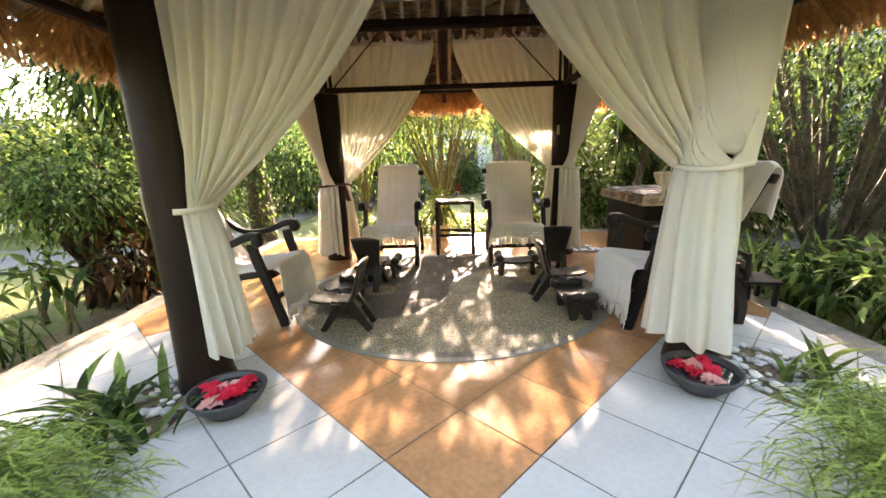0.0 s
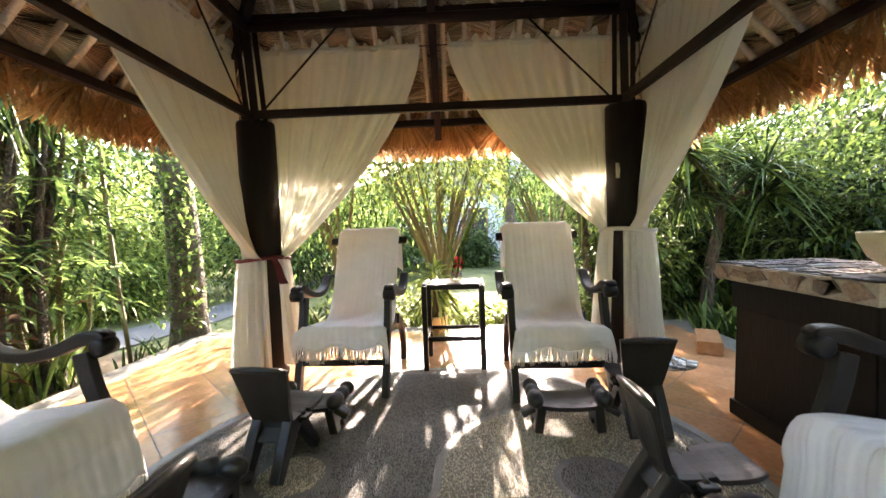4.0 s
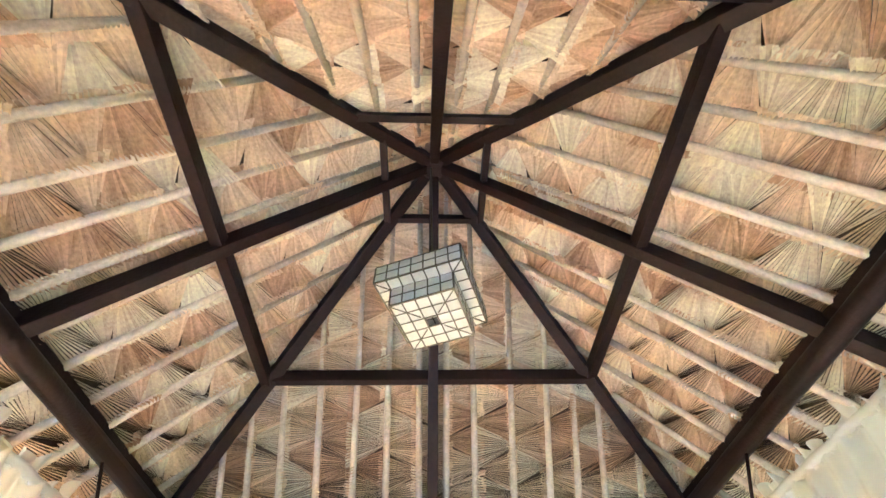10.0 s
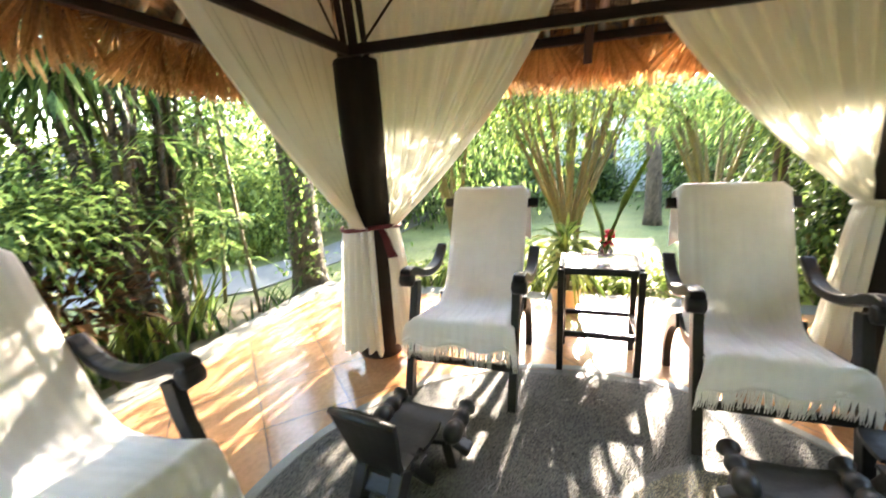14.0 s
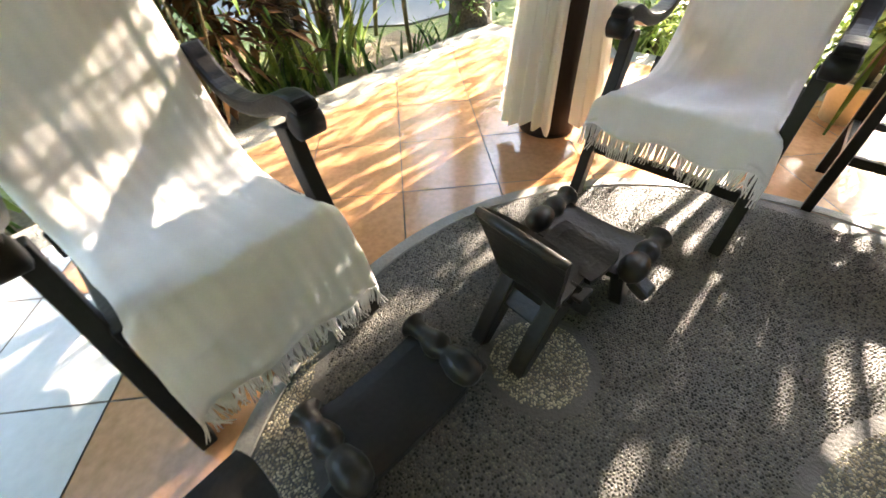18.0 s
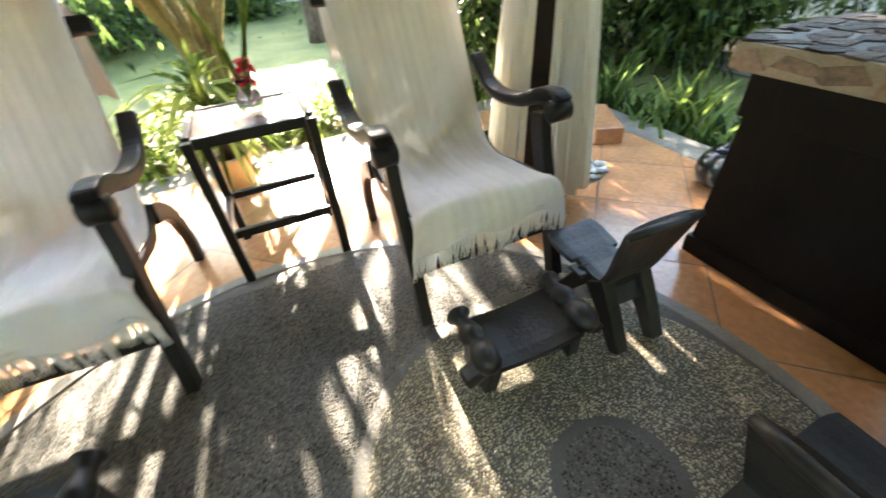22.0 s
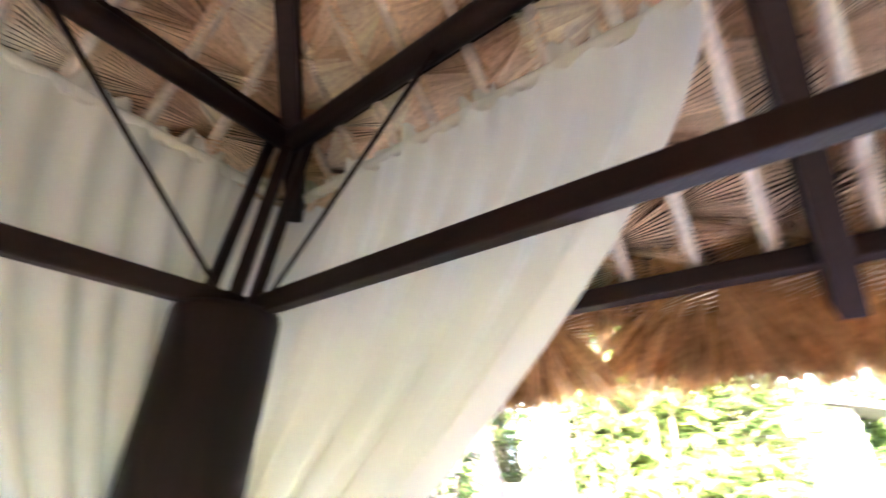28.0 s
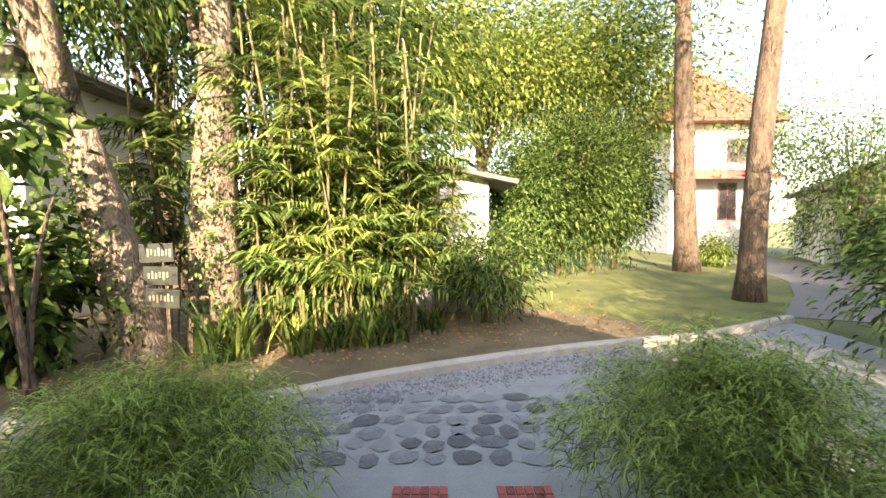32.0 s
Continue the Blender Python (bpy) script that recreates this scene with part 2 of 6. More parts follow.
def raw(name, verts, faces, mat, parent=None, label="", smooth=False):
    me = bpy.data.meshes.new(name)
    me.from_pydata([tuple(v) for v in verts], [], [tuple(f) for f in faces])
    me.materials.append(M[mat])
    if smooth:
        me.shade_smooth()
    ob = new(name, me)
    ob.parent = parent
    if label:
        ob["label"] = label
    return ob


def thing(name, label, category, loc=(0, 0, 0), rz=0.0, group="", kind=""):
    e = new(name)
    e.empty_display_size = 0.1
    e.matrix_world = pose(*loc, 0, 0, rz)
    return tagged(e, label, category, group, kind)


def box_bm(cx, cy, cz, sx, sy, sz, bevel=0.0, bm=None, m=None):
    own = bmesh.new()
    bmesh.ops.create_cube(own, size=1.0)
    for v in own.verts:
        v.co = Vector((v.co.x * sx + cx, v.co.y * sy + cy, v.co.z * sz + cz))
    if bevel:
        bmesh.ops.bevel(own, geom=own.edges[:], offset=bevel, segments=2, affect="EDGES", profile=0.6)
    if m:
        bmesh.ops.transform(own, matrix=m, verts=own.verts)
    return own


def lathe(profile, n=20, start=0.0, end=2 * math.pi):
    """A turned shape about z; profile: (radius, z)."""
    bm = bmesh.new()
    rings = []
    for r, z in profile:
        rings.append([bm.verts.new((r * math.cos(2 * math.pi * i / n), r * math.sin(2 * math.pi * i / n), z)) for i in range(n)])
    for a, b in zip(rings, rings[1:]):
        for i in range(n):
            bm.faces.new((a[i], a[(i + 1) % n], b[(i + 1) % n], b[i]))
    if profile[0][0] > 1e-4:
        bm.faces.new(list(reversed(rings[0])))
    if profile[-1][0] > 1e-4:
        bm.faces.new(rings[-1])
    return bm


def tube_data(points, radii, n=8, verts=None, faces=None):
    """A swept round tube through points; appended to verts and faces."""
    verts = [] if verts is None else verts
    faces = [] if faces is None else faces
    pts = [Vector(p) for p in points]
    base = len(verts)
    for i, p in enumerate(pts):
        d = (pts[min(i + 1, len(pts) - 1)] - pts[max(i - 1, 0)]).normalized()
        a = d.cross(Vector((0, 0, 1)) if abs(d.z) < 0.95 else Vector((1, 0, 0))).normalized()
        c = d.cross(a)
        r = radii if isinstance(radii, (int, float)) else radii[i]
        for k in range(n):
            w = 2 * math.pi * k / n
            verts.append(p + (a * math.cos(w) + c * math.sin(w)) * r)
    for i in range(len(pts) - 1):
        for k in range(n):
            q = base + i * n
            faces.append((q + k, q + (k + 1) % n, q + n + (k + 1) % n, q + n + k))
    faces.append(tuple(base + k for k in reversed(range(n))))
    faces.append(tuple(base + (len(pts) - 1) * n + k for k in range(n)))
    return verts, faces


def tube(name, points, radii, mat, parent=None, n=8, label=""):
    v, f = tube_data(points, radii, n)
    return raw(name, v, f, mat, parent, label, True)


def bar(name, a, b, w, h, mat, parent=None, bevel=0.006, label=""):
    """A squared timber from a to b, w wide and h high."""
    a, b = Vector(a), Vector(b)
    d = b - a
    m = Matrix.Translation((a + b) / 2) @ d.to_track_quat("Y", "Z").to_matrix().to_4x4()
    return part(name, box_bm(0, 0, 0, w, d.length, h, bevel, m=m), mat, parent, label)


def outline_slab(name, pts, thick, mat, parent=None, bevel=0.006, label="", axis="x"):
    """A flat board cut to an outline of (y, z) points, thick along x, centred."""
    bm = bmesh.new()
    f = bm.faces.new([bm.verts.new((-thick / 2, y, z)) for y, z in pts])
    r = bmesh.ops.extrude_face_region(bm, geom=[f])
    bmesh.ops.translate(bm, verts=[v for v in r["geom"] if isinstance(v, bmesh.types.BMVert)], vec=(thick, 0, 0))
    bmesh.ops.recalc_face_normals(bm, faces=bm.faces)
    if bevel:
        es = [e for e in bm.edges if e.calc_face_angle(0) > 0.6]
        bmesh.ops.bevel(bm, geom=es, offset=bevel, segments=2, affect="EDGES", profile=0.6)
    return part(name, bm, mat, parent, label)


def ribbon(path, widths):
    """The outline of a curved board along a path of (y, z), with its width at each point."""
    left, right = [], []
    for i, (y, z) in enumerate(path):
        y0, z0 = path[max(i - 1, 0)]
        y1, z1 = path[min(i + 1, len(path) - 1)]
        d = math.hypot(y1 - y0, z1 - z0)
        ny, nz = -(z1 - z0) / d, (y1 - y0) / d
        w = widths[i] / 2
        left.append((y + ny * w, z + nz * w))
        right.append((y - ny * w, z - nz * w))
    return left + right[::-1]


def smooth_path(pts, n=4):
    """Catmull-Rom through points of any dimension."""
    p = [np.array(q, float) for q in pts]
    p = [2 * p[0] - p[1]] + p + [2 * p[-1] - p[-2]]
    out = []
    for i in range(1, len(p) - 2):
        for k in range(n):
            t = k / n
            out.append(0.5 * (2 * p[i] + (p[i + 1] - p[i - 1]) * t + (2 * p[i - 1] - 5 * p[i] + 4 * p[i + 1] - p[i + 2]) * t * t + (3 * p[i] - p[i - 1] - 3 * p[i + 1] + p[i + 2]) * t ** 3))
    out.append(p[-2])
    return [tuple(q) for q in out]


rng = np.random.default_rng(7)


def leaf_cloud(centres, dirs, length, width, rng, fold=0.25, droop=0.3, plain=False):
    """Pointed leaves, each of four triangles folded at the midrib; verts and faces as arrays."""
    n = len(centres)
    d = dirs / (np.linalg.norm(dirs, axis=1)[:, None] + 1e-9)
    side = np.cross(d, np.array([0, 0, 1.0]) + rng.normal(0, 0.35, (n, 3)))
    side /= np.linalg.norm(side, axis=1)[:, None] + 1e-9
    up = np.cross(side, d)
    L = length * rng.uniform(0.65, 1.25, n)[:, None]
    Wd = width * rng.uniform(0.7, 1.2, n)[:, None]
    mid = centres + d * L * 0.45 - np.array([0, 0, 1]) * L * droop * 0.2
    tip = centres + d * L - np.array([0, 0, 1]) * L * droop
    a = mid + side * Wd / 2 + up * Wd * fold
    b = mid - side * Wd / 2 + up * Wd * fold
    if plain:
        v = np.stack([centres, a, b, tip], 1).reshape(-1, 3)
        base = (np.arange(n) * 4)[:, None]
        return v, np.concatenate([base + np.array([[0, 1, 3]]), base + np.array([[0, 3, 2]])])
    v = np.stack([centres, a, mid, b, tip], 1).reshape(-1, 3)
    base = (np.arange(n) * 5)[:, None]
    f = np.concatenate([base + np.array([[0, 1, 2]]), base + np.array([[0, 2, 3]]), base + np.array([[1, 4, 2]]), base + np.array([[2, 4, 3]])])
    return v, f


def np_mesh(name, v, f, mat, parent=None, label="", smooth=False):
    me = bpy.data.meshes.new(name)
    v, f = np.asarray(v, np.float32), np.asarray(f, np.int32)
    k = f.shape[1]
    me.vertices.add(len(v))
    me.vertices.foreach_set("co", v.ravel())
    me.loops.add(len(f) * k)
    me.loops.foreach_set("vertex_index", f.ravel())
    me.polygons.add(len(f))
    me.polygons.foreach_set("loop_start", np.arange(len(f), dtype=np.int32) * k)
    me.update(calc_edges=True)
    me.materials.append(M[mat])
    if smooth:
        me.shade_smooth()
    ob = new(name, me)
    ob.parent = parent
    if label:
        ob["label"] = label
    return ob


# ---- ground ----
GROUND = -0.16
gx = np.concatenate([np.linspace(-400, -24, 6), np.linspace(-20, 20, 41), np.linspace(24, 400, 6)])
gy = np.concatenate([np.linspace(-400, -34, 6), np.linspace(-30, 30, 61), np.linspace(34, 400, 6)])
GX, GY = np.meshgrid(gx, gy)
GZ = np.full_like(GX, GROUND)
gi = np.arange(GX.size).reshape(GX.shape)
ground = np_mesh("ground", np.stack([GX, GY, GZ], -1).reshape(-1, 3), np.stack([gi[:-1, :-1], gi[:-1, 1:], gi[1:, 1:], gi[1:, :-1]], -1).reshape(-1, 4), "grass")
tagged(ground, "lawn and bare ground around the pavilion", "ground", kind="structure")

PX0, PX1, PY0, PY1 = -2.82, 2.62, -3.45, 2.95
CC, CR = Vector((0.0, 0.16)), 1.52


def slab(name, x0, x1, y0, y1, z0, z1, mat, parent=None, label="", bevel=0.01):
    return part(name, box_bm((x0 + x1) / 2, (y0 + y1) / 2, (z0 + z1) / 2, x1 - x0, y1 - y0, z1 - z0, bevel), mat, parent, label)


floor = slab("floor", PX0, PX1, PY0, PY1, -0.3, -0.012, "grout")
tagged(floor, "tiled pavilion floor of terracotta and white squares laid diagonally", "floor", kind="structure")
BW = 0.26
for i, (x0, x1, y0, y1) in enumerate([(PX0 - BW, PX0, PY0 + 0.4, PY1 + BW), (PX1, PX1 + BW, PY0 + 0.4, PY1 + BW), (PX0, PX1, PY1, PY1 + BW)]):
    tagged(slab("floor_border", x0, x1, y0, y1, -0.3, -0.004, "border"), "washed pebble border along the tiled floor", "border", kind="structure")


# ---- pavilion frame ----
HB, Z_LOW, Z_UP, Z_APEX = 1.53, 2.13, 2.87, 4.41
SLOPE = (Z_APEX - Z_UP - 0.03) / 1.47
EAVE = 2.28


def roof_z(d):
    """Height of the rafters' underside at the distance d from the middle."""
    return Z_APEX - SLOPE * d


POSTS = {(-1, 1): (-1.51, 1.65), (1, 1): (1.52, 1.57), (-1, -1): (-1.55, -1.51), (1, -1): (1.50, -1.42)}
pavilion = thing("pavilion", "square garden pavilion frame of dark stained posts and beams", "pavilion")
for sx in (-1, 1):
    for sy in (-1, 1):
        x, y = sx * HB, sy * HB
        px, py = POSTS[sx, sy]
        bm = lathe([(0.165, 0.0), (0.165, 0.03), (0.15, 0.10), (0.145, 0.6), (0.15, 1.4), (0.155, Z_LOW - 0.02), (0.15, Z_LOW)], 28)
        bmesh.ops.translate(bm, verts=bm.verts, vec=(px, py, 0))
        part("post", bm, "post", pavilion, "round dark brown post", True)
        for k, (ox, oy) in enumerate([(-0.05, 0.05), (0.05, -0.05)]):
            bar("strut", (px * 0.985 + sx * sy * ox, py * 0.985 + oy, Z_LOW), (x * 0.965 + sx * sy * ox, y * 0.965 + oy, Z_UP), 0.035, 0.035, "beam", pavilion)
        bar("strut", (px, py, Z_LOW), (sx * 1.47, sy * 1.47, Z_UP), 0.06, 0.04, "beam", pavilion)
for k in range(4):
    R = Matrix.Rotation(k * math.pi / 2, 4, "Z")

    def P(x, y, z):
        return R @ Vector((x, y, z))

    bar("lower_beam", P(-HB, HB - 0.06, Z_LOW + 0.021), P(HB, HB - 0.06, Z_LOW + 0.021), 0.045, 0.062, "beam", pavilion)
    tube("upper_pipe", [P(-1.47, 1.47, Z_UP - 0.035), P(1.47, 1.47, Z_UP - 0.035)], 0.042, "beam", pavilion, 12)
    bar("upper_beam", P(-1.5, 1.52, Z_UP + 0.035), P(1.5, 1.52, Z_UP + 0.035), 0.07, 0.06, "beam", pavilion)
    for s in (-1, 1):
        tube("brace", [P(s * 1.36, HB - 0.07, Z_LOW + 0.04), P(s * 0.72, 1.46, Z_UP - 0.05)], 0.008, "beam", pavilion, 6)
    # curtain rod
    tube("curtain_rod", [P(-1.5, 1.64, 2.70), P(1.5, 1.64, 2.70)], 0.004, "beam", pavilion, 6)
    # rafters
    d1 = EAVE - 0.12
    bar("hip_rafter", P(0.05, 0.05, roof_z(0.05)), P(d1, d1, roof_z(d1)), 0.07, 0.09, "beam", pavilion)
    bar("rafter", P(0, 0.08, roof_z(0.08)), P(0, EAVE - 0.02, roof_z(EAVE - 0.02)), 0.06, 0.10, "beam", pavilion)
    dr, ds = (0.97, 0.99, 1.05, 0.97)[k], (0.27, 0.30, 0.44, 0.30)[k]
    bar("ring_purlin", P(-dr, dr, roof_z(dr)), P(dr, dr, roof_z(dr)), 0.055, 0.075, "beam", pavilion)
    bar("upper_ring", P(-ds, ds, roof_z(ds) - 0.005), P(ds, ds, roof_z(ds) - 0.005), 0.04, 0.06, "beam", pavilion)
    bar("eave_purlin", P(-EAVE + 0.11, EAVE - 0.11, roof_z(EAVE - 0.11) + 0.03), P(EAVE - 0.11, EAVE - 0.11, roof_z(EAVE - 0.11) + 0.03), 0.06, 0.06, "beam", pavilion)
    # pale battens up the slope
    for i in range(-11, 12):
        x = i * 0.195 + 0.097 + rng.uniform(-0.025, 0.025)
        if abs(x) > EAVE - 0.15:
            continue
        lo, hi = EAVE - 0.06, max(abs(x) + 0.04, 0.12)
        if abs(x) < 0.06 or lo - hi < 0.15:
            continue
        x2 = x + rng.uniform(-0.03, 0.03)
        lift = 0.075
        tube("batten", [P(x, lo, roof_z(lo) + lift), P((x + x2) / 2, (lo + hi) / 2, roof_z((lo + hi) / 2) + lift - 0.008), P(x2, hi, roof_z(hi) + lift)], [0.023, 0.021, 0.017], "pole", pavilion, 7)
part("hub", box_bm(0, 0, Z_APEX - 0.03, 0.13, 0.13, 0.16, 0.01), "beam", pavilion)

# ---- thatch ----
TH = 0.13
verts, faces, tones = [], [], []
for k in range(4):
    R = Matrix.Rotation(k * math.pi / 2, 4, "Z")
    nrm = Vector((0, SLOPE, 1)).normalized()
    dn = Vector((0, 1, -SLOPE)).normalized()
    hyp = math.hypot(1, SLOPE)
    base_h = TH + 0.012
    for i in range(-13, 13):
        xa, xb = i * 0.195 + 0.097, (i + 1) * 0.195 + 0.097
        s = 0.08 + rng.uniform(0, 0.1)
        flip = i % 2
        while s < (EAVE + 0.08) * hyp:
            d = s / hyp
            xm = (xa + xb) / 2
            step = rng.uniform(0.128, 0.142)
            if abs(xm) < d + 0.16:
                ap, ba = (xa, xb) if flip else (xb, xa)
                over = (ba - ap) * 0.14
                apex = Vector((ap - (ba - ap) * 0.06, d, roof_z(d) + base_h)) + nrm * rng.uniform(-0.012, 0.0)
                c0, half = s + rng.uniform(-0.01, 0.01), rng.uniform(0.126, 0.136)
                m, b = 15, len(verts)
                tones += [int(rng.choice((0, 0, 1, 2)))] * m
                lift = rng.uniform(-0.066, -0.034)
                for j in range(m):
                    lean = rng.uniform(0.006, 0.013)
                    for e, side in ((2 * j / m - 1, -1), (2 * (j + 0.94) / m - 1, 1)):
                        dd = (c0 + half * e) / hyp
                        curl = 0.010 * e
                        verts.append(R @ (apex + nrm * side * lean * 0.25 + dn * 0.016 * e))
                        verts.append(R @ (Vector((ba + over + rng.uniform(-0.01, 0.004), dd, roof_z(dd) + base_h)) + nrm * (lift + side * lean + curl)))
                    q = b + 4 * j
                    faces.append((q, q + 1, q + 3, q + 2))
            flip = 1 - flip
            s += step
thatch = raw("ceiling", verts, faces, "thatch")
thatch.data.materials.append(M["thatch_pale"])
thatch.data.materials.append(M["thatch_brown"])
thatch.data.polygons.foreach_set("material_index", tones)
tagged(thatch, "underside of thatch of overlapping dried palm fans", "thatch ceiling", kind="structure")

# outer roof body
verts, faces = [], []
OUT = EAVE + 0.12
ZO = 0.36
for k in range(4):
    R = Matrix.Rotation(k * math.pi / 2, 4, "Z")
    b, n = len(verts), 24
    for i in range(n + 1):
        d = OUT * i / n
        for j in range(n + 1):
            x = d * (2 * j / n - 1)
            verts.append(R @ Vector((x, d, roof_z(d) + ZO + 0.03 * noise.noise(Vector((x * 3, d * 3, k))))))
    for i in range(n):
        for j in range(n):
            q = b + i * (n + 1) + j
            faces.append((q, q + 1, q + n + 2, q + n + 1))
for k in range(4):
    R = Matrix.Rotation(k * math.pi / 2, 4, "Z")
    b = len(verts)
    verts += [R @ Vector(p) for p in ((0, 0, roof_z(0) + 0.27), (-OUT, OUT, roof_z(OUT) + 0.25), (OUT, OUT, roof_z(OUT) + 0.25), (-OUT, OUT, roof_z(OUT) + ZO + 0.02), (OUT, OUT, roof_z(OUT) + ZO + 0.02))]
    faces += [(b + 1, b + 3, b + 4, b + 2)]
roof = raw("thatched_roof", verts, faces, "fringe")
tagged(roof, "weathered brown palm thatch hip roof", "roof")


# dark sheet behind the fans, painting the shade seen in their gaps
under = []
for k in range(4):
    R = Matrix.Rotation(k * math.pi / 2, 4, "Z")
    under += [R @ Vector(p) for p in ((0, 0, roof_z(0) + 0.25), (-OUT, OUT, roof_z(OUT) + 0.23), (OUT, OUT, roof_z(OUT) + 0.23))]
raw("old_thatch", under, [(3 * k, 3 * k + 1, 3 * k + 2) for k in range(4)], "old_thatch", roof, "dark sheet painted as the shade behind the thatch gaps")


def fringe(k):
    """Long drooping leaf strips along one eave."""
    R = Matrix.Rotation(k * math.pi / 2, 4, "Z")
    v, f = [], []
    for layer in range(3):
        count = 10 + layer
        for i in range(count):
            x0 = -OUT + 0.05 + (2 * OUT - 0.1) * (i + 0.5 + rng.uniform(-0.35, 0.35)) / count
            d0 = EAVE - 0.09 + 0.04 * layer + rng.uniform(-0.04, 0.04)
            top = Vector((x0, d0, roof_z(d0) + 0.12 + 0.03 * layer))
            L0, tilt, half, m = rng.uniform(0.36, 0.40), rng.normal(0, 0.14), rng.uniform(0.72, 0.95), 34
            out = rng.uniform(0.30, 0.42)
            for j in range(m):
                a = tilt + half * (2 * (j + 0.5) / m - 1)
                da = 1.06 * half / m
                L = L0 * min(1 / math.cos(a), 1.3) * rng.uniform(0.90, 1.03)
                b, tw = len(v), 0.006 * (1 if j % 2 else -1)
                for t, wf in ((0.06, 1.0), (0.45, 1.0), (0.78, 0.98), (0.92, 0.7), (1.0, 0.12)):
                    q = L * t
                    c = top + Vector((math.sin(a) * q, out * q * (1 - 0.3 * t) + 0.02 * math.sin(4 * t + j), -math.cos(a) * q * (0.72 + 0.18 * t)))
                    w = math.tan(da) * q * wf
                    sd = Vector((math.cos(a), 0, math.sin(a)))
                    v.append(R @ (c - sd * w + Vector((0, tw * t, 0))))
                    v.append(R @ (c + sd * w - Vector((0, tw * t, 0))))
                for q in range(4):
                    f.append((b + 2 * q, b + 2 * q + 1, b + 2 * q + 3, b + 2 * q + 2))
    for layer in range(2, 5):
        n = 260
        for i in range(n):
            x = -OUT - 0.05 + (2 * OUT + 0.1) * (i + rng.uniform(-0.6, 0.6)) / n
            d = EAVE - 0.2 + 0.07 * layer + rng.uniform(-0.05, 0.05)
            z = roof_z(d) + 0.10 + 0.05 * layer
            w = rng.uniform(0.012, 0.04)
            L = rng.uniform(0.12, 0.21) * (1 if layer < 3 else 1.1)
            lean, out = rng.normal(0, 0.16) + 0.30 * math.sin(x * 7 + k), rng.uniform(0.25, 0.62)
            b = len(v)
            m = 4
            for j in range(m + 1):
                t = j / m
                c = Vector((x + lean * L * t, d + out * L * (t - 0.35 * t * t), z - L * (0.62 * t + 0.38 * t * t)))
                ww = w * (1 - 0.75 * t ** 2) * (0.6 + 0.8 * min(t * 2, 1))
                tw = rng.uniform(-0.006, 0.006)
                v.append(R @ (c + Vector((-ww / 2, tw, 0))))
                v.append(R @ (c + Vector((ww / 2, -tw, 0))))
            for j in range(m):
                q = b + 2 * j
                f.append((q, q + 1, q + 3, q + 2))
    ob = raw("thatch_fringe", v, f, "fringe", roof)
    return ob


for k in range(4):
    tagged(fringe(k), "ragged hanging palm leaf eave", kind="stuff")


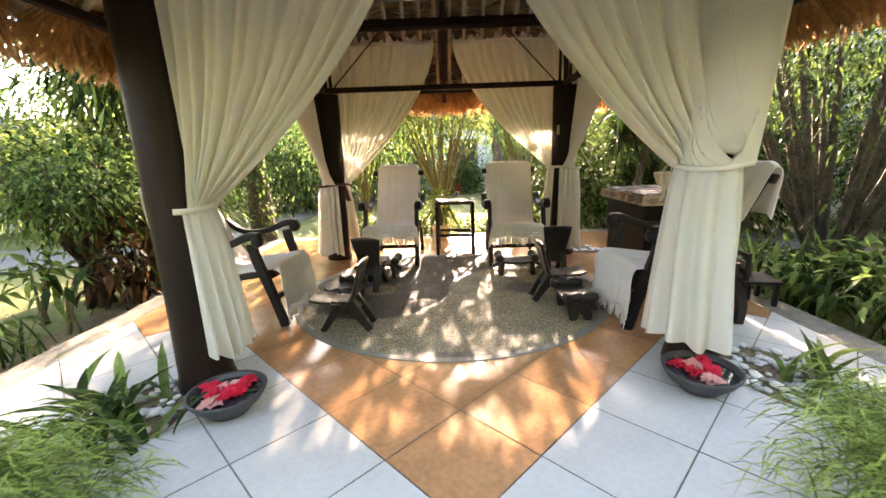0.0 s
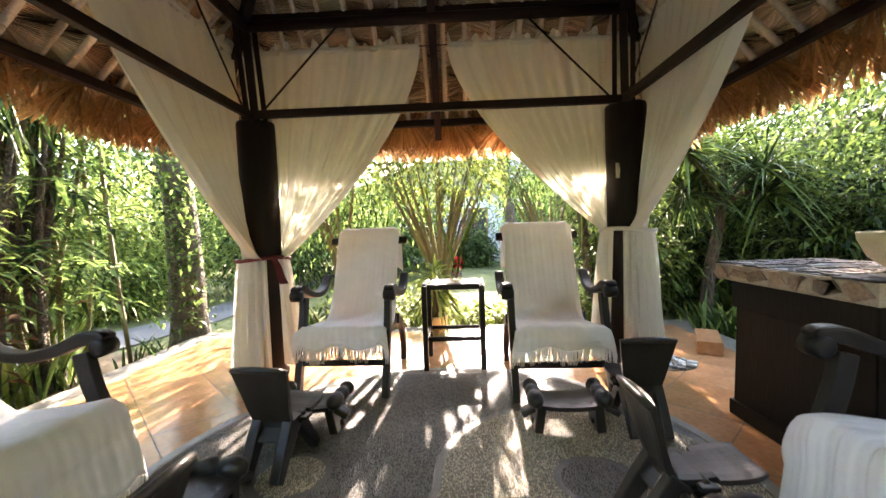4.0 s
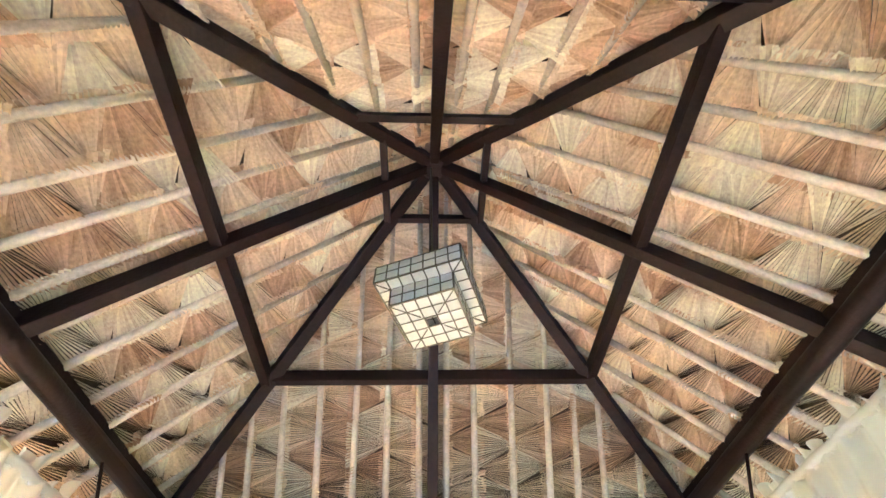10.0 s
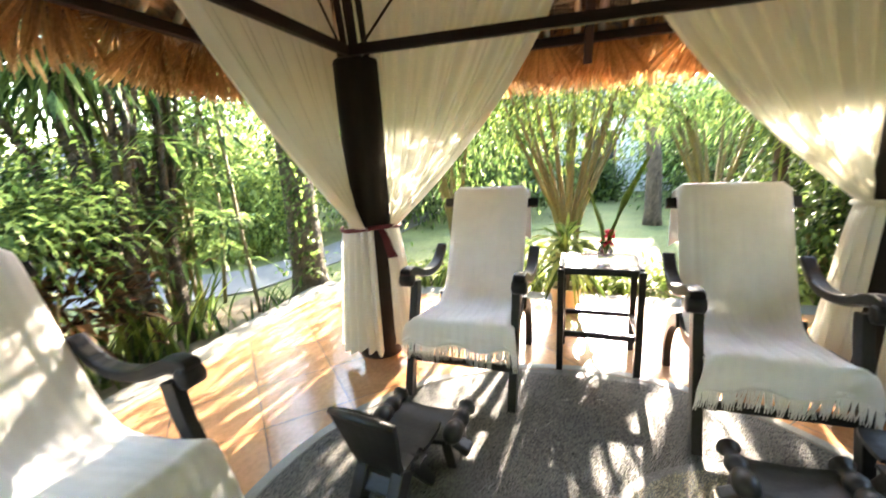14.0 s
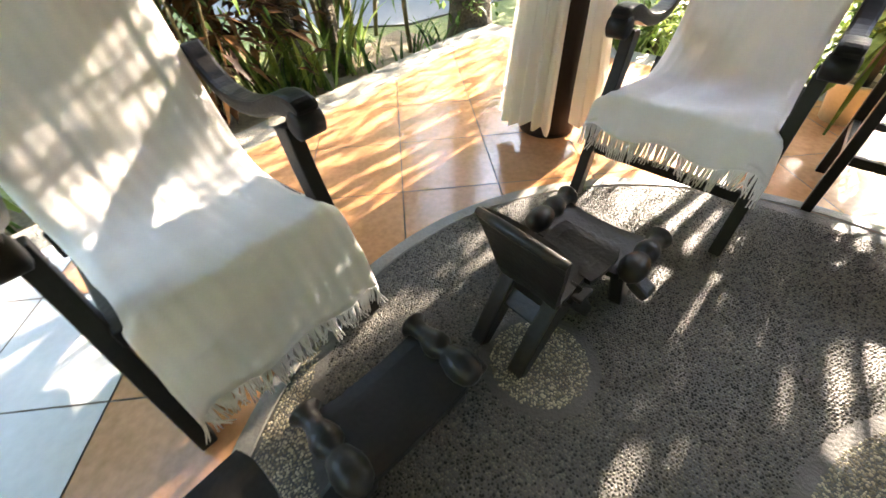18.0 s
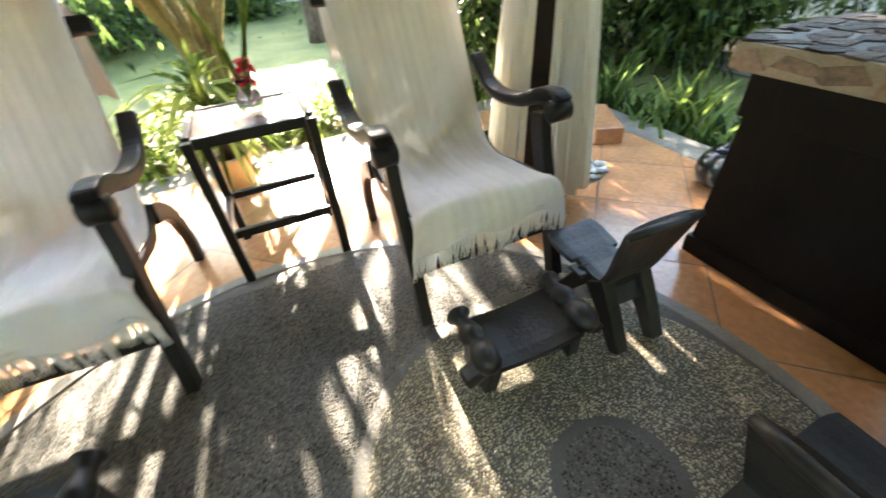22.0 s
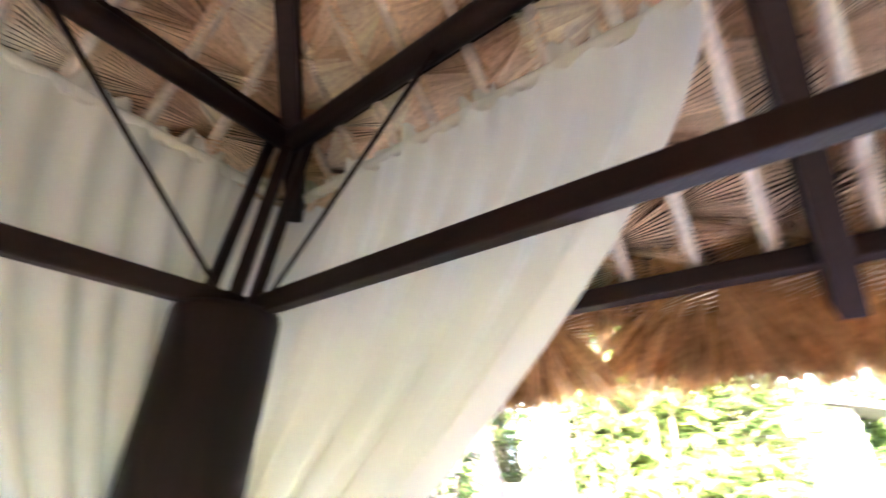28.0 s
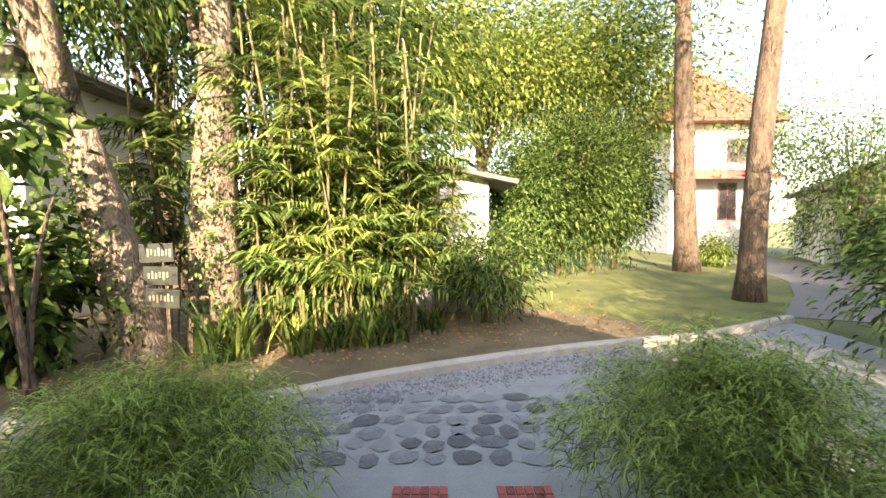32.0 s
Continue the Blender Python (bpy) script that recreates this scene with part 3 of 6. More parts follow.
# ---- curtains ----
def curtain(k, side, tie_mat, seed, z_tie=1.18, z_bot=0.17, start=0.07, wrap=2.5):
    """One tied-back curtain of face k: from the post at one side to the middle of the face."""
    r = np.random.default_rng(seed)
    R = Matrix.Rotation(k * math.pi / 2, 4, "Z")
    c = thing("curtain", "cream cotton curtain on a rod, tied back to the post", "curtain", group="pavilion curtains")
    Y, zt = 1.64, 2.70
    half, nu, nv = 1.44, 150, 30
    c0 = R @ Vector((side, 1, 0))
    px, py = POSTS[round(c0.x), round(c0.y)]
    off = Vector((px - round(c0.x) * HB, py - round(c0.y) * HB, 0))
    ph = r.uniform(0, 6.28, 4)
    verts, faces = [], []
    for i in range(nv + 1):
        v = i / nv
        for j in range(nu + 1):
            u = j / nu
            sweep = 1 - v ** (1.9 - 0.25 * u)
            gather = (0.125 if start < 0.1 else -0.10) + (0.10 if start < 0.1 else 0.34) * u
            x = (u * (half + start) - start) * sweep + gather * (1 - sweep) - 0.02
            z = zt - v * (zt - z_tie) - 0.05 * u * math.sin(math.pi * v) * (1 - u) + 0.02 * r.uniform(-1, 1) * (i == 0)
            amp = 0.015 + 0.026 * v * (1 - 0.3 * v)
            y = Y + amp * math.sin(u * 92 * (1 - 0.12 * u) + ph[0] + 1.2 * math.sin(3 * v + ph[1])) + 0.7 * amp * math.sin(u * 37 + ph[2]) - 0.06 * math.sin(math.pi * v) * u - 0.03 * v - (0.02 + 0.09 * u) * v ** 3
            away = math.hypot(x, y - HB)
            clear = 0.172 if start < 0.1 else 0.2
            if away < clear:
                x, y = x * clear / away, HB + (y - HB) * clear / away
            verts.append(R @ Vector((side * (HB - x), y, z)) + off * v ** 1.3)
    w = nu + 1
    for i in range(nv):
        for j in range(nu):
            q = i * w + j
            faces.append((q, q + 1, q + w + 1, q + w))
    raw("drape", verts, faces, "curtain", c, smooth=True)
    # ruffled heading above the rod
    verts, faces = [], []
    for i in range(4):
        for j in range(nu + 1):
            u = j / nu
            y = Y + (0.006 + 0.016 * i / 3) * math.sin(u * 150 + ph[0]) + 0.010 * i / 3 * math.sin(u * 67 + ph[1])
            z = zt - 0.03 + (0.031 * i) * (0.75 + 0.35 * math.sin(u * 31 + ph[3]) + 0.3 * math.sin(u * 83))
            verts.append(R @ Vector((side * (HB - u * half + 0.03), y, z)))
    w = nu + 1
    for i in range(3):
        for j in range(nu):
            q = i * w + j
            faces.append((q, q + 1, q + w + 1, q + w))
    raw("ruffle", verts, faces, "curtain", c, smooth=True)
    tube("rod_pocket", [R @ Vector((side * (HB + 0.02 - (half - 0.01) * u), Y, zt + 0.003 * math.sin(u * 40))) for u in np.linspace(0, 1, 24)], 0.021, "curtain", c, 8)
    # hanging tail under the tie
    verts, faces = [], []
    nu, nv = 90, 18
    for i in range(nv + 1):
        v = i / nv
        for j in range(nu + 1):
            u = j / nu
            first = 0.92 if start < 0.1 else 0.5
            ang = first + (wrap - first) * u
            rad_x = 0.175 + 0.075 * v ** 0.7
            rad_y = 0.175 + 0.06 * v ** 0.7
            fold = (0.012 + 0.034 * v ** 0.8) * math.sin(u * 34 + ph[1] + 0.5 * math.sin(4 * v + ph[2]))
            x = 0.01 + (rad_x + fold) * math.sin(ang)
            y = 1.54 - (rad_y + fold) * math.cos(ang)
            z = z_tie - v * (z_tie - z_bot) + 0.02 * v * math.sin(u * 9 + ph[0])
            verts.append(R @ Vector((side * (HB - x), y, z)) + off)
    w = nu + 1
    for i in range(nv):
        for j in range(nu):
            q = i * w + j
            faces.append((q, q + 1, q + w + 1, q + w))
    raw("tail", verts, faces, "curtain", c, smooth=True)
    # tie band
    pts = [R @ Vector((side * (HB - 0.01 - 0.195 * math.sin(a)), 1.54 - 0.195 * math.cos(a), z_tie + 0.012 * math.sin(2 * a))) + off for a in np.linspace(0.3, wrap + 0.2, 18)]
    tube("tie_band", pts, 0.016, tie_mat, c, 8, "maroon cloth tie" if tie_mat == "maroon" else "")
    if side == (1 if k % 2 else -1):
        a0 = R @ Vector((side * (HB - 0.15), 1.54 - 0.17, z_tie)) + off
        vs, fs = [], []
        across = (R @ Vector((side, 1, 0))).cross(Vector((0, 0, 1))).normalized()
        for i in range(7):
            cc = a0 - (R @ Vector((side, 1, 0))).normalized() * (0.02 + 0.015 * math.sin(i)) - Vector((0, 0, 0.035 * i)) + across * 0.012 * i
            w2 = 0.017 + 0.002 * i
            vs += [cc - across * w2, cc + across * w2]
        for i in range(6):
            fs.append((2 * i, 2 * i + 1, 2 * i + 3, 2 * i + 2))
        raw("tie_end", vs, fs, tie_mat, c)
    return c


seed = 11
TIES = {(-1, 1): (1.0, 0.10), (1, 1): (1.14, 0.10), (-1, -1): (1.10, 0.24), (1, -1): (1.23, 0.20)}
for k in range(4):
    R = Matrix.Rotation(k * math.pi / 2, 4, "Z")
    for side in (-1, 1):
        seed += 1
        p = R @ Vector((side, 1, 0))
        corner = (round(p.x), round(p.y))
        curtain(k, side, "maroon" if corner == (-1, 1) else "curtain", seed, *TIES[corner], {(1, -1): 0.12, (-1, -1): -0.14}.get(corner, 0.08), 3.6 if corner == (1, -1) and k == 2 else 2.5)

# ---- floor tiles ----
S2 = 0.5 / math.sqrt(2)


def clip(poly, nx, ny, c):
    out = []
    for (x0, y0), (x1, y1) in zip(poly, poly[1:] + poly[:1]):
        a, b = nx * x0 + ny * y0 - c, nx * x1 + ny * y1 - c
        if a <= 0:
            out.append((x0, y0))
        if a * b < 0:
            t = a / (a - b)
            out.append((x0 + (x1 - x0) * t, y0 + (y1 - y0) * t))
    return out


def lay_tiles():
    tile_mesh = {}
    g = 0.0035
    for i in range(-14, 15):
        for j in range(-14, 15):
            # corners on the lines x + y and x - y
            p, q = -2.57 + 0.7071 * i, 2.58 - 0.7071 * j
            cx, cy = (p + 0.3536 + q - 0.3536) / 2, (p + 0.3536 - q + 0.3536) / 2
            h = 0.3536 - g * 1.414
            poly = [(cx - h, cy), (cx, cy - h), (cx + h, cy), (cx, cy + h)]
            full = PX0 + h < cx < PX1 - h and PY0 + h < cy < PY1 - h
            if not full:
                for nx, ny, c in ((1, 0, PX1 - g), (-1, 0, -PX0 - g), (0, 1, PY1 - g), (0, -1, -PY0 - g)):
                    poly = clip(poly, nx, ny, c) if poly else poly
            if len(poly) < 3 or all(math.hypot(x - CC.x, y - CC.y) < CR - 0.02 for x, y in poly):
                continue
            area = abs(sum(a[0] * b[1] - a[1] * b[0] for a, b in zip(poly, poly[1:] + poly[:1]))) / 2
            if area < 0.004:
                continue
            white = (cx + cy < -2.6 or cx - cy > 2.6) and cy < -0.62
            key = ("full", white) if full else (i, j)
            if key not in tile_mesh:
                ox, oy = (cx, cy)
                bm = bmesh.new()
                f = bm.faces.new([bm.verts.new((x - ox, y - oy, -0.0012)) for x, y in poly])
                ins = bmesh.ops.inset_region(bm, faces=[f], thickness=0.003, depth=0.0)
                for v in f.verts:
                    v.co.z = 0.0
                me = bpy.data.meshes.new("floor_tile")
                bm.to_mesh(me)
                bm.free()
                me.materials.append(M["white_tile" if white else "terracotta"])
                tile_mesh[key] = me
            ob = new("floor_tile", tile_mesh[key])
            ob.parent = floor
            ob.location = (cx, cy, random.uniform(-0.0006, 0.0006))


# ---- washed pebble circle ----
circle = thing("pebble_circle", "round floor inlay of dark and light washed pebbles in a yin-yang figure", "floor inlay", kind="structure")


def in_dark(x, y):
    """Whether a place of the inlay lies in its dark half; None on the dividing strip or the small rings."""
    x, y = x - CC.x, y - CC.y
    r = CR / 2 - 0.03
    a, b = math.hypot(x + r, y), math.hypot(x - r, y)
    dl, dr = math.hypot(x + 0.73, y - 0.02), math.hypot(x - 0.75, y + 0.06)
    if 0.165 < dl < 0.2 or 0.165 < dr < 0.2:
        return None
    if dl <= 0.165:
        return False
    if dr <= 0.165:
        return True
    if (y < 0 and abs(a - r) < 0.022) or (y > 0 and abs(b - r) < 0.022):
        return None
    if y < 0:
        return a < r
    return not b < r


bm = lathe([(CR - 0.065, 0.004), (CR - 0.06, 0.007), (CR - 0.005, 0.007), (CR, 0.002), (CR, -0.02)], 96)
bmesh.ops.translate(bm, verts=bm.verts, vec=(CC.x, CC.y, 0))
bmesh.ops.delete(bm, geom=[f for f in bm.faces if len(f.verts) > 4], context="FACES")
part("rim", bm, "rim", circle, "grey cement rim")
bm = lathe([(CR - 0.062, -0.02), (CR - 0.062, 0.001)], 96)
bmesh.ops.translate(bm, verts=bm.verts, vec=(CC.x, CC.y, 0))
part("bed", bm, "rim_bed", circle, "grey cement bed")
pv = {True: [], False: []}
st = 0.0105
n = int(CR / st) + 1
hexa = np.array([(math.cos(a), math.sin(a)) for a in np.arange(6) * math.pi / 3])
for i in range(-n, n + 1):
    for j in range(-n, n + 1):
        x = CC.x + (i + 0.5 * (j % 2)) * st + random.uniform(-0.003, 0.003)
        y = CC.y + j * st * 0.9 + random.uniform(-0.003, 0.003)
        if math.hypot(x - CC.x, y - CC.y) > CR - 0.07:
            continue
        d = in_dark(x, y)
        if d is not None:
            pv[d].append((x, y, random.uniform(0.0042, 0.0068), random.uniform(0, 3.14), random.uniform(0.55, 1.0)))
for d, mat in ((True, "pebble_dark"), (False, "pebble_light")):
    A = np.array(pv[d])
    N = len(A)
    ca, sa = np.cos(A[:, 3])[:, None], np.sin(A[:, 3])[:, None]
    hx, hy = hexa[None, :, 0] * A[:, 2:3], hexa[None, :, 1] * A[:, 2:3] * A[:, 4:5]
    ring = np.stack([A[:, 0:1] + ca * hx - sa * hy, A[:, 1:2] + sa * hx + ca * hy, np.full((N, 6), 0.0005)], -1)
    top = np.stack([A[:, 0], A[:, 1], 0.003 + 0.5 * A[:, 2]], -1)[:, None]
    V = np.concatenate([ring, top], 1).reshape(-1, 3)
    base = (np.arange(N) * 7)[:, None]
    Fc = np.concatenate([base + np.array([[q, (q + 1) % 6, 6]]) for q in range(6)])
    tagged(np_mesh("dark_pebbles" if d else "light_pebbles", V, Fc, mat, circle, smooth=True), kind="stuff")


# ---- planter chairs ----
def throw_profile():
    return smooth_path([(0.99, 0.84), (1.02, 1.14), (0.985, 1.20), (0.945, 1.16), (0.80, 0.84), (0.66, 0.57), (0.57, 0.475), (0.44, 0.445), (0.25, 0.465), (0.08, 0.49), (0.035, 0.48), (0.015, 0.40), (0.012, 0.32)], 6)


def planter_chair(loc, rz, label, seed, drop=0.27, width=0.56, skew=0.0):
    """A reclining planter's chair facing local -y, its front feet at y = 0."""
    r = np.random.default_rng(seed)
    c = thing("planter_chair", label, "chair", loc, rz, group="planter chairs")
    for sx in (-1, 1):
        x = sx * 0.325
        leg = smooth_path([(0.0, 0.0), (0.045, 0.16), (0.11, 0.38), (0.17, 0.56), (0.20, 0.70)], 4)
        w = np.interp(np.linspace(0, 1, len(leg)), [0, 0.3, 0.6, 1], [0.07, 0.065, 0.075, 0.075])
        o = outline_slab("front_leg", ribbon(leg, w), 0.048, "blackwood", c)
        o.location.x = x
        arm = smooth_path([(0.105, 0.745), (0.14, 0.762), (0.22, 0.755), (0.36, 0.70), (0.52, 0.675), (0.66, 0.70), (0.80, 0.80)], 5)
        w = np.interp(np.linspace(0, 1, len(arm)), [0, 0.12, 0.3, 0.6, 1], [0.060, 0.066, 0.064, 0.05, 0.04])
        o = outline_slab("armrest", ribbon(arm, w), 0.075, "blackwood", c, 0.014)
        o.location.x = sx * 0.352
        bm = lathe([(0.001, -0.044), (0.03, -0.044), (0.044, -0.036), (0.044, 0.036), (0.03, 0.044), (0.001, 0.044)], 18)
        bmesh.ops.transform(bm, matrix=pose(sx * 0.352, 0.125, 0.722, 0, 90, 0), verts=bm.verts)
        part("arm_scroll", bm, "blackwood", c, "", True)
        rear = smooth_path([(0.60, 0.44), (0.70, 0.40), (0.82, 0.30), (0.88, 0.14), (0.87, 0.0)], 4)
        w = np.interp(np.linspace(0, 1, len(rear)), [0, 0.4, 1], [0.09, 0.075, 0.065])
        o = outline_slab("rear_leg", ribbon(rear, w), 0.045, "blackwood", c)
        o.location.x = sx * 0.30
        rail = smooth_path([(0.06, 0.45), (0.28, 0.425), (0.50, 0.395), (0.64, 0.46)], 4)
        o = outline_slab("seat_rail", ribbon(rail, [0.055] * len(rail)), 0.04, "blackwood", c)
        o.location.x = sx * 0.285
        bp = [(0.625, 0.41), (0.725, 0.60), (0.862, 0.89), (0.985, 1.14)]
        o = outline_slab("back_stile", ribbon(bp, [0.05] * 4), 0.04, "blackwood", c)
        o.location.x = sx * 0.25
    part("top_rail", box_bm(0, 0, 0, 0.72, 0.035, 0.07, 0.012, m=pose(0, 0.955, 1.10, -25)), "blackwood", c)
    part("front_rail", box_bm(0, 0.085, 0.425, 0.60, 0.035, 0.05, 0.008), "blackwood", c)
    part("stretcher", box_bm(0, 0.065, 0.235, 0.60, 0.03, 0.045, 0.006), "blackwood", c)
    part("rear_stretcher", box_bm(0, 0.72, 0.37, 0.56, 0.03, 0.04, 0.006), "blackwood", c)
    for i in range(6):
        part("seat_slat", box_bm(0, 0.14 + 0.075 * i, 0.448 - 0.007 * i, 0.55, 0.055, 0.012, 0.003), "blackwood", c)
    for i in range(7):
        t = i / 6
        part("back_slat", box_bm(0, 0, 0, 0.50, 0.012, 0.055, 0.003, m=pose(0, 0.635 + 0.33 * t, 0.50 + 0.60 * t, -28)), "blackwood", c)
    # woven throw lying over back and seat
    th = thing("throw", "white woven cotton throw with a fringed end draped over the chair", "throw", loc, rz, group="chair throws")
    prof = throw_profile()
    n_drop = 5
    if drop < 0.17:
        prof = [(y, z) for y, z in prof if y > 0.06 or z > 0.49 - drop]
    else:
        y0, z0 = prof[-1]
        prof = prof[:-1] + [(y0 - 0.004 * i, z0 - (drop - 0.17) * i / n_drop) for i in range(n_drop + 1)]
    nu, L = 56, len(prof)
    ph = r.uniform(0, 6.28, 5)
    top, bot = [], []
    for i, (y, z) in enumerate(prof):
        t = i / (L - 1)
        ya, za = prof[max(i - 1, 0)]
        yb, zb = prof[min(i + 1, L - 1)]
        d = math.hypot(yb - ya, zb - za) or 1
        ny, nz = (za - zb) / d * -1, -(yb - ya) / d
        if i < 5:
            ny, nz = ny, nz
        for j in range(nu + 1):
            u = 2 * j / nu - 1
            wd = width / 2 * (1 + 0.05 * math.sin(5 * t + ph[0])) * (1.0 if t < 0.62 else 1.0 + 0.14 * (t - 0.62) / 0.38)
            hang = max(0.0, abs(u) - 0.86) * 0.25
            amp = 1.0 if seed == 4 else 0.35
            rip = amp * 0.004 * math.sin(u * (66 if seed == 4 else 42) + ph[1] + 1.5 * math.sin(4 * t)) + amp * 0.0045 * math.sin(u * 19 + ph[2] + 3 * t) + 0.003 * math.sin(t * 34 + u * 3 + ph[3]) + (0.007 * math.sin(u * 5 + t * 21 + ph[4]) * math.sin(2.6 * u + 9 * t + ph[2]) if 0.2 < t < 0.93 else 0.0)
            rip *= min(1.0, max(0.12, (t - 0.16) / 0.12))
            edge = 0.018 * math.sin(u * 7 + ph[4]) * (t > 0.97)
            p = Vector((u * wd + skew * (t - 0.4), y + ny * (0.017 + rip), z + nz * (0.017 + rip) - hang + edge))
            top.append(p)
            bot.append(p - Vector((0, ny, nz)) * 0.006)
    w = nu + 1
    nv = len(top)
    faces = []
    for i in range(L - 1):
        for j in range(nu):
            q = i * w + j
            faces.append((q, q + 1, q + w + 1, q + w))
            faces.append((nv + q, nv + q + w, nv + q + w + 1, nv + q + 1))
    for i in range(L - 1):
        for q, s in ((i * w, 1), (i * w + nu, -1)):
            faces.append((q, q + w, nv + q + w, nv + q) if s == 1 else (q, nv + q, nv + q + w, q + w))
    for j in range(nu):
        q = (L - 1) * w + j
        faces.append((q, q + 1, nv + q + 1, nv + q))
    raw("cloth", top + bot, faces, "throw", th, smooth=True)
    v, f = [], []
    for j in range(0, nu, 1):
        p = top[(L - 1) * w + j] * 0.5 + top[(L - 1) * w + j + 1] * 0.5
        ln = r.uniform(0.075, 0.105)
        sw, so = r.normal(0, 0.014), r.normal(0, 0.01)
        for e in (-0.0025, 0.0025):
            tube_data([p + Vector((e, 0, 0.004)), p + Vector((e * 1.2 + sw * 0.4, so * 0.3, -ln * 0.5)), p + Vector((e * 2.5 + sw, so, -ln))], [0.0036, 0.0032, 0.0022], 5, v, f)
    tagged(raw("fringe", v, f, "throw", th, "knotted cotton fringe", True), kind="stuff")
    return c


planter_chair((-0.73, 1.09, 0.007), -3, "black wooden planter chair with white throw beside the table", 1, 0.13, 0.60)
planter_chair((0.825, 0.93, 0.007), -1.5, "black wooden planter chair with white throw before the palm", 2, 0.13, 0.60)
planter_chair((-1.37, -0.34, 0.0), 87, "black wooden planter chair with white throw by red shrubs", 3, 0.36, 0.61, 0.05)
planter_chair((1.31, -0.60, 0.0), -89, "black wooden planter chair with ribbed white throw by the counter", 4, 0.36, 0.635)


# ---- side table ----
def side_table(x, y, rz):
    t = thing("side_table", "tall dark wooden side table with a red-brown glass top", "table", (x, y, 0), rz)
    w, d, h = 0.53, 0.44, 0.74
    for sx in (-1, 1):
        for sy in (-1, 1):
            part("leg", box_bm(sx * (w / 2 - 0.022), sy * (d / 2 - 0.022), h / 2 - 0.01, 0.042, 0.042, h - 0.02, 0.005), "blackwood", t)
    for sy in (-1, 1):
        part("apron", box_bm(0, sy * (d / 2 - 0.022), h - 0.03, w - 0.09, 0.03, 0.045, 0.004), "blackwood", t)
        part("lower_rail", box_bm(0, sy * (d / 2 - 0.022), 0.27, w - 0.09, 0.028, 0.04, 0.004), "blackwood", t)
    for sx in (-1, 1):
        part("apron", box_bm(sx * (w / 2 - 0.022), 0, h - 0.03, 0.03, d - 0.09, 0.045, 0.004), "blackwood", t)
        part("lower_rail", box_bm(sx * (w / 2 - 0.022), 0, 0.27, 0.028, d - 0.09, 0.04, 0.004), "blackwood", t)
    part("shelf", box_bm(0, 0, 0.262, w - 0.07, d - 0.07, 0.010, 0.002), "glass", t, "clear glass lower shelf").visible_shadow = False
    part("top", box_bm(0, 0, h - 0.018, w - 0.08, d - 0.08, 0.012, 0.003), "tint", t, "glossy red-brown glass top")
    return t


side_table(0.10, 1.815, -2)
jar = thing("floor_jar", "small glossy black round jar on the floor beside the counter", "jar", (2.44, 1.07, 0.0))
part("body", lathe([(0.001, 0.0), (0.06, 0.0), (0.105, 0.03), (0.128, 0.09), (0.125, 0.14), (0.10, 0.19), (0.065, 0.215), (0.055, 0.218)], 28), "glazed", jar, smooth=True)
part("lid", lathe([(0.062, 0.218), (0.066, 0.228), (0.05, 0.240), (0.015, 0.248), (0.014, 0.262), (0.001, 0.266)], 24), "glazed", jar, smooth=True)
rack = thing("slatted_rack", "low black slatted rack with grey sides behind the counter", "rack", (2.5, -0.28, 0.0), 10)
part("base", box_bm(0, 0, 0.07, 0.22, 0.30, 0.14, 0.008), "blackwood", rack)
for sy in (-1, 1):
    part("side_panel", box_bm(0, sy * 0.13, 0.245, 0.18, 0.045, 0.21, 0.006), "slate", rack, "grey side panel")
for z in (0.175, 0.235, 0.295):
    part("slat", box_bm(0, 0, z, 0.15, 0.212, 0.026, 0.004), "blackwood", rack)


def flower_vase(x, y, z):
    v = thing("flower_vase", "clear glass vase with red heliconia and long green stalks", "vase", (x, y, z))
    part("vase", lathe([(0.001, 0), (0.045, 0), (0.052, 0.02), (0.05, 0.06), (0.032, 0.10), (0.042, 0.13), (0.038, 0.13), (0.029, 0.10), (0.045, 0.06), (0.001, 0.015)], 20), "glass", v, "clear glass vase", True)
    tube("stalk", [(0, 0, 0.02), (0.03, 0, 0.18), (0.10, -0.02, 0.40), (0.22, -0.04, 0.66)], [0.007, 0.016, 0.022, 0.008], "leaf_lime", v)
    tube("stalk", [(0, 0, 0.02), (-0.03, 0, 0.22), (-0.12, 0, 0.48)], [0.006, 0.015, 0.006], "leaf_lime", v)
    n = 26
    cen = np.stack([rng.normal(0.015, 0.018, n), rng.normal(0, 0.015, n), rng.uniform(0.11, 0.19, n)], 1)
    vv, ff = leaf_cloud(cen, rng.normal(0, 1, (n, 3)) + np.array([0, 0, 0.6]), 0.055, 0.03, rng)
    np_mesh("blossom", vv, ff, "red_petal", v, "red blossom")
    return v


flower_vase(0.13, 1.78, 0.75)


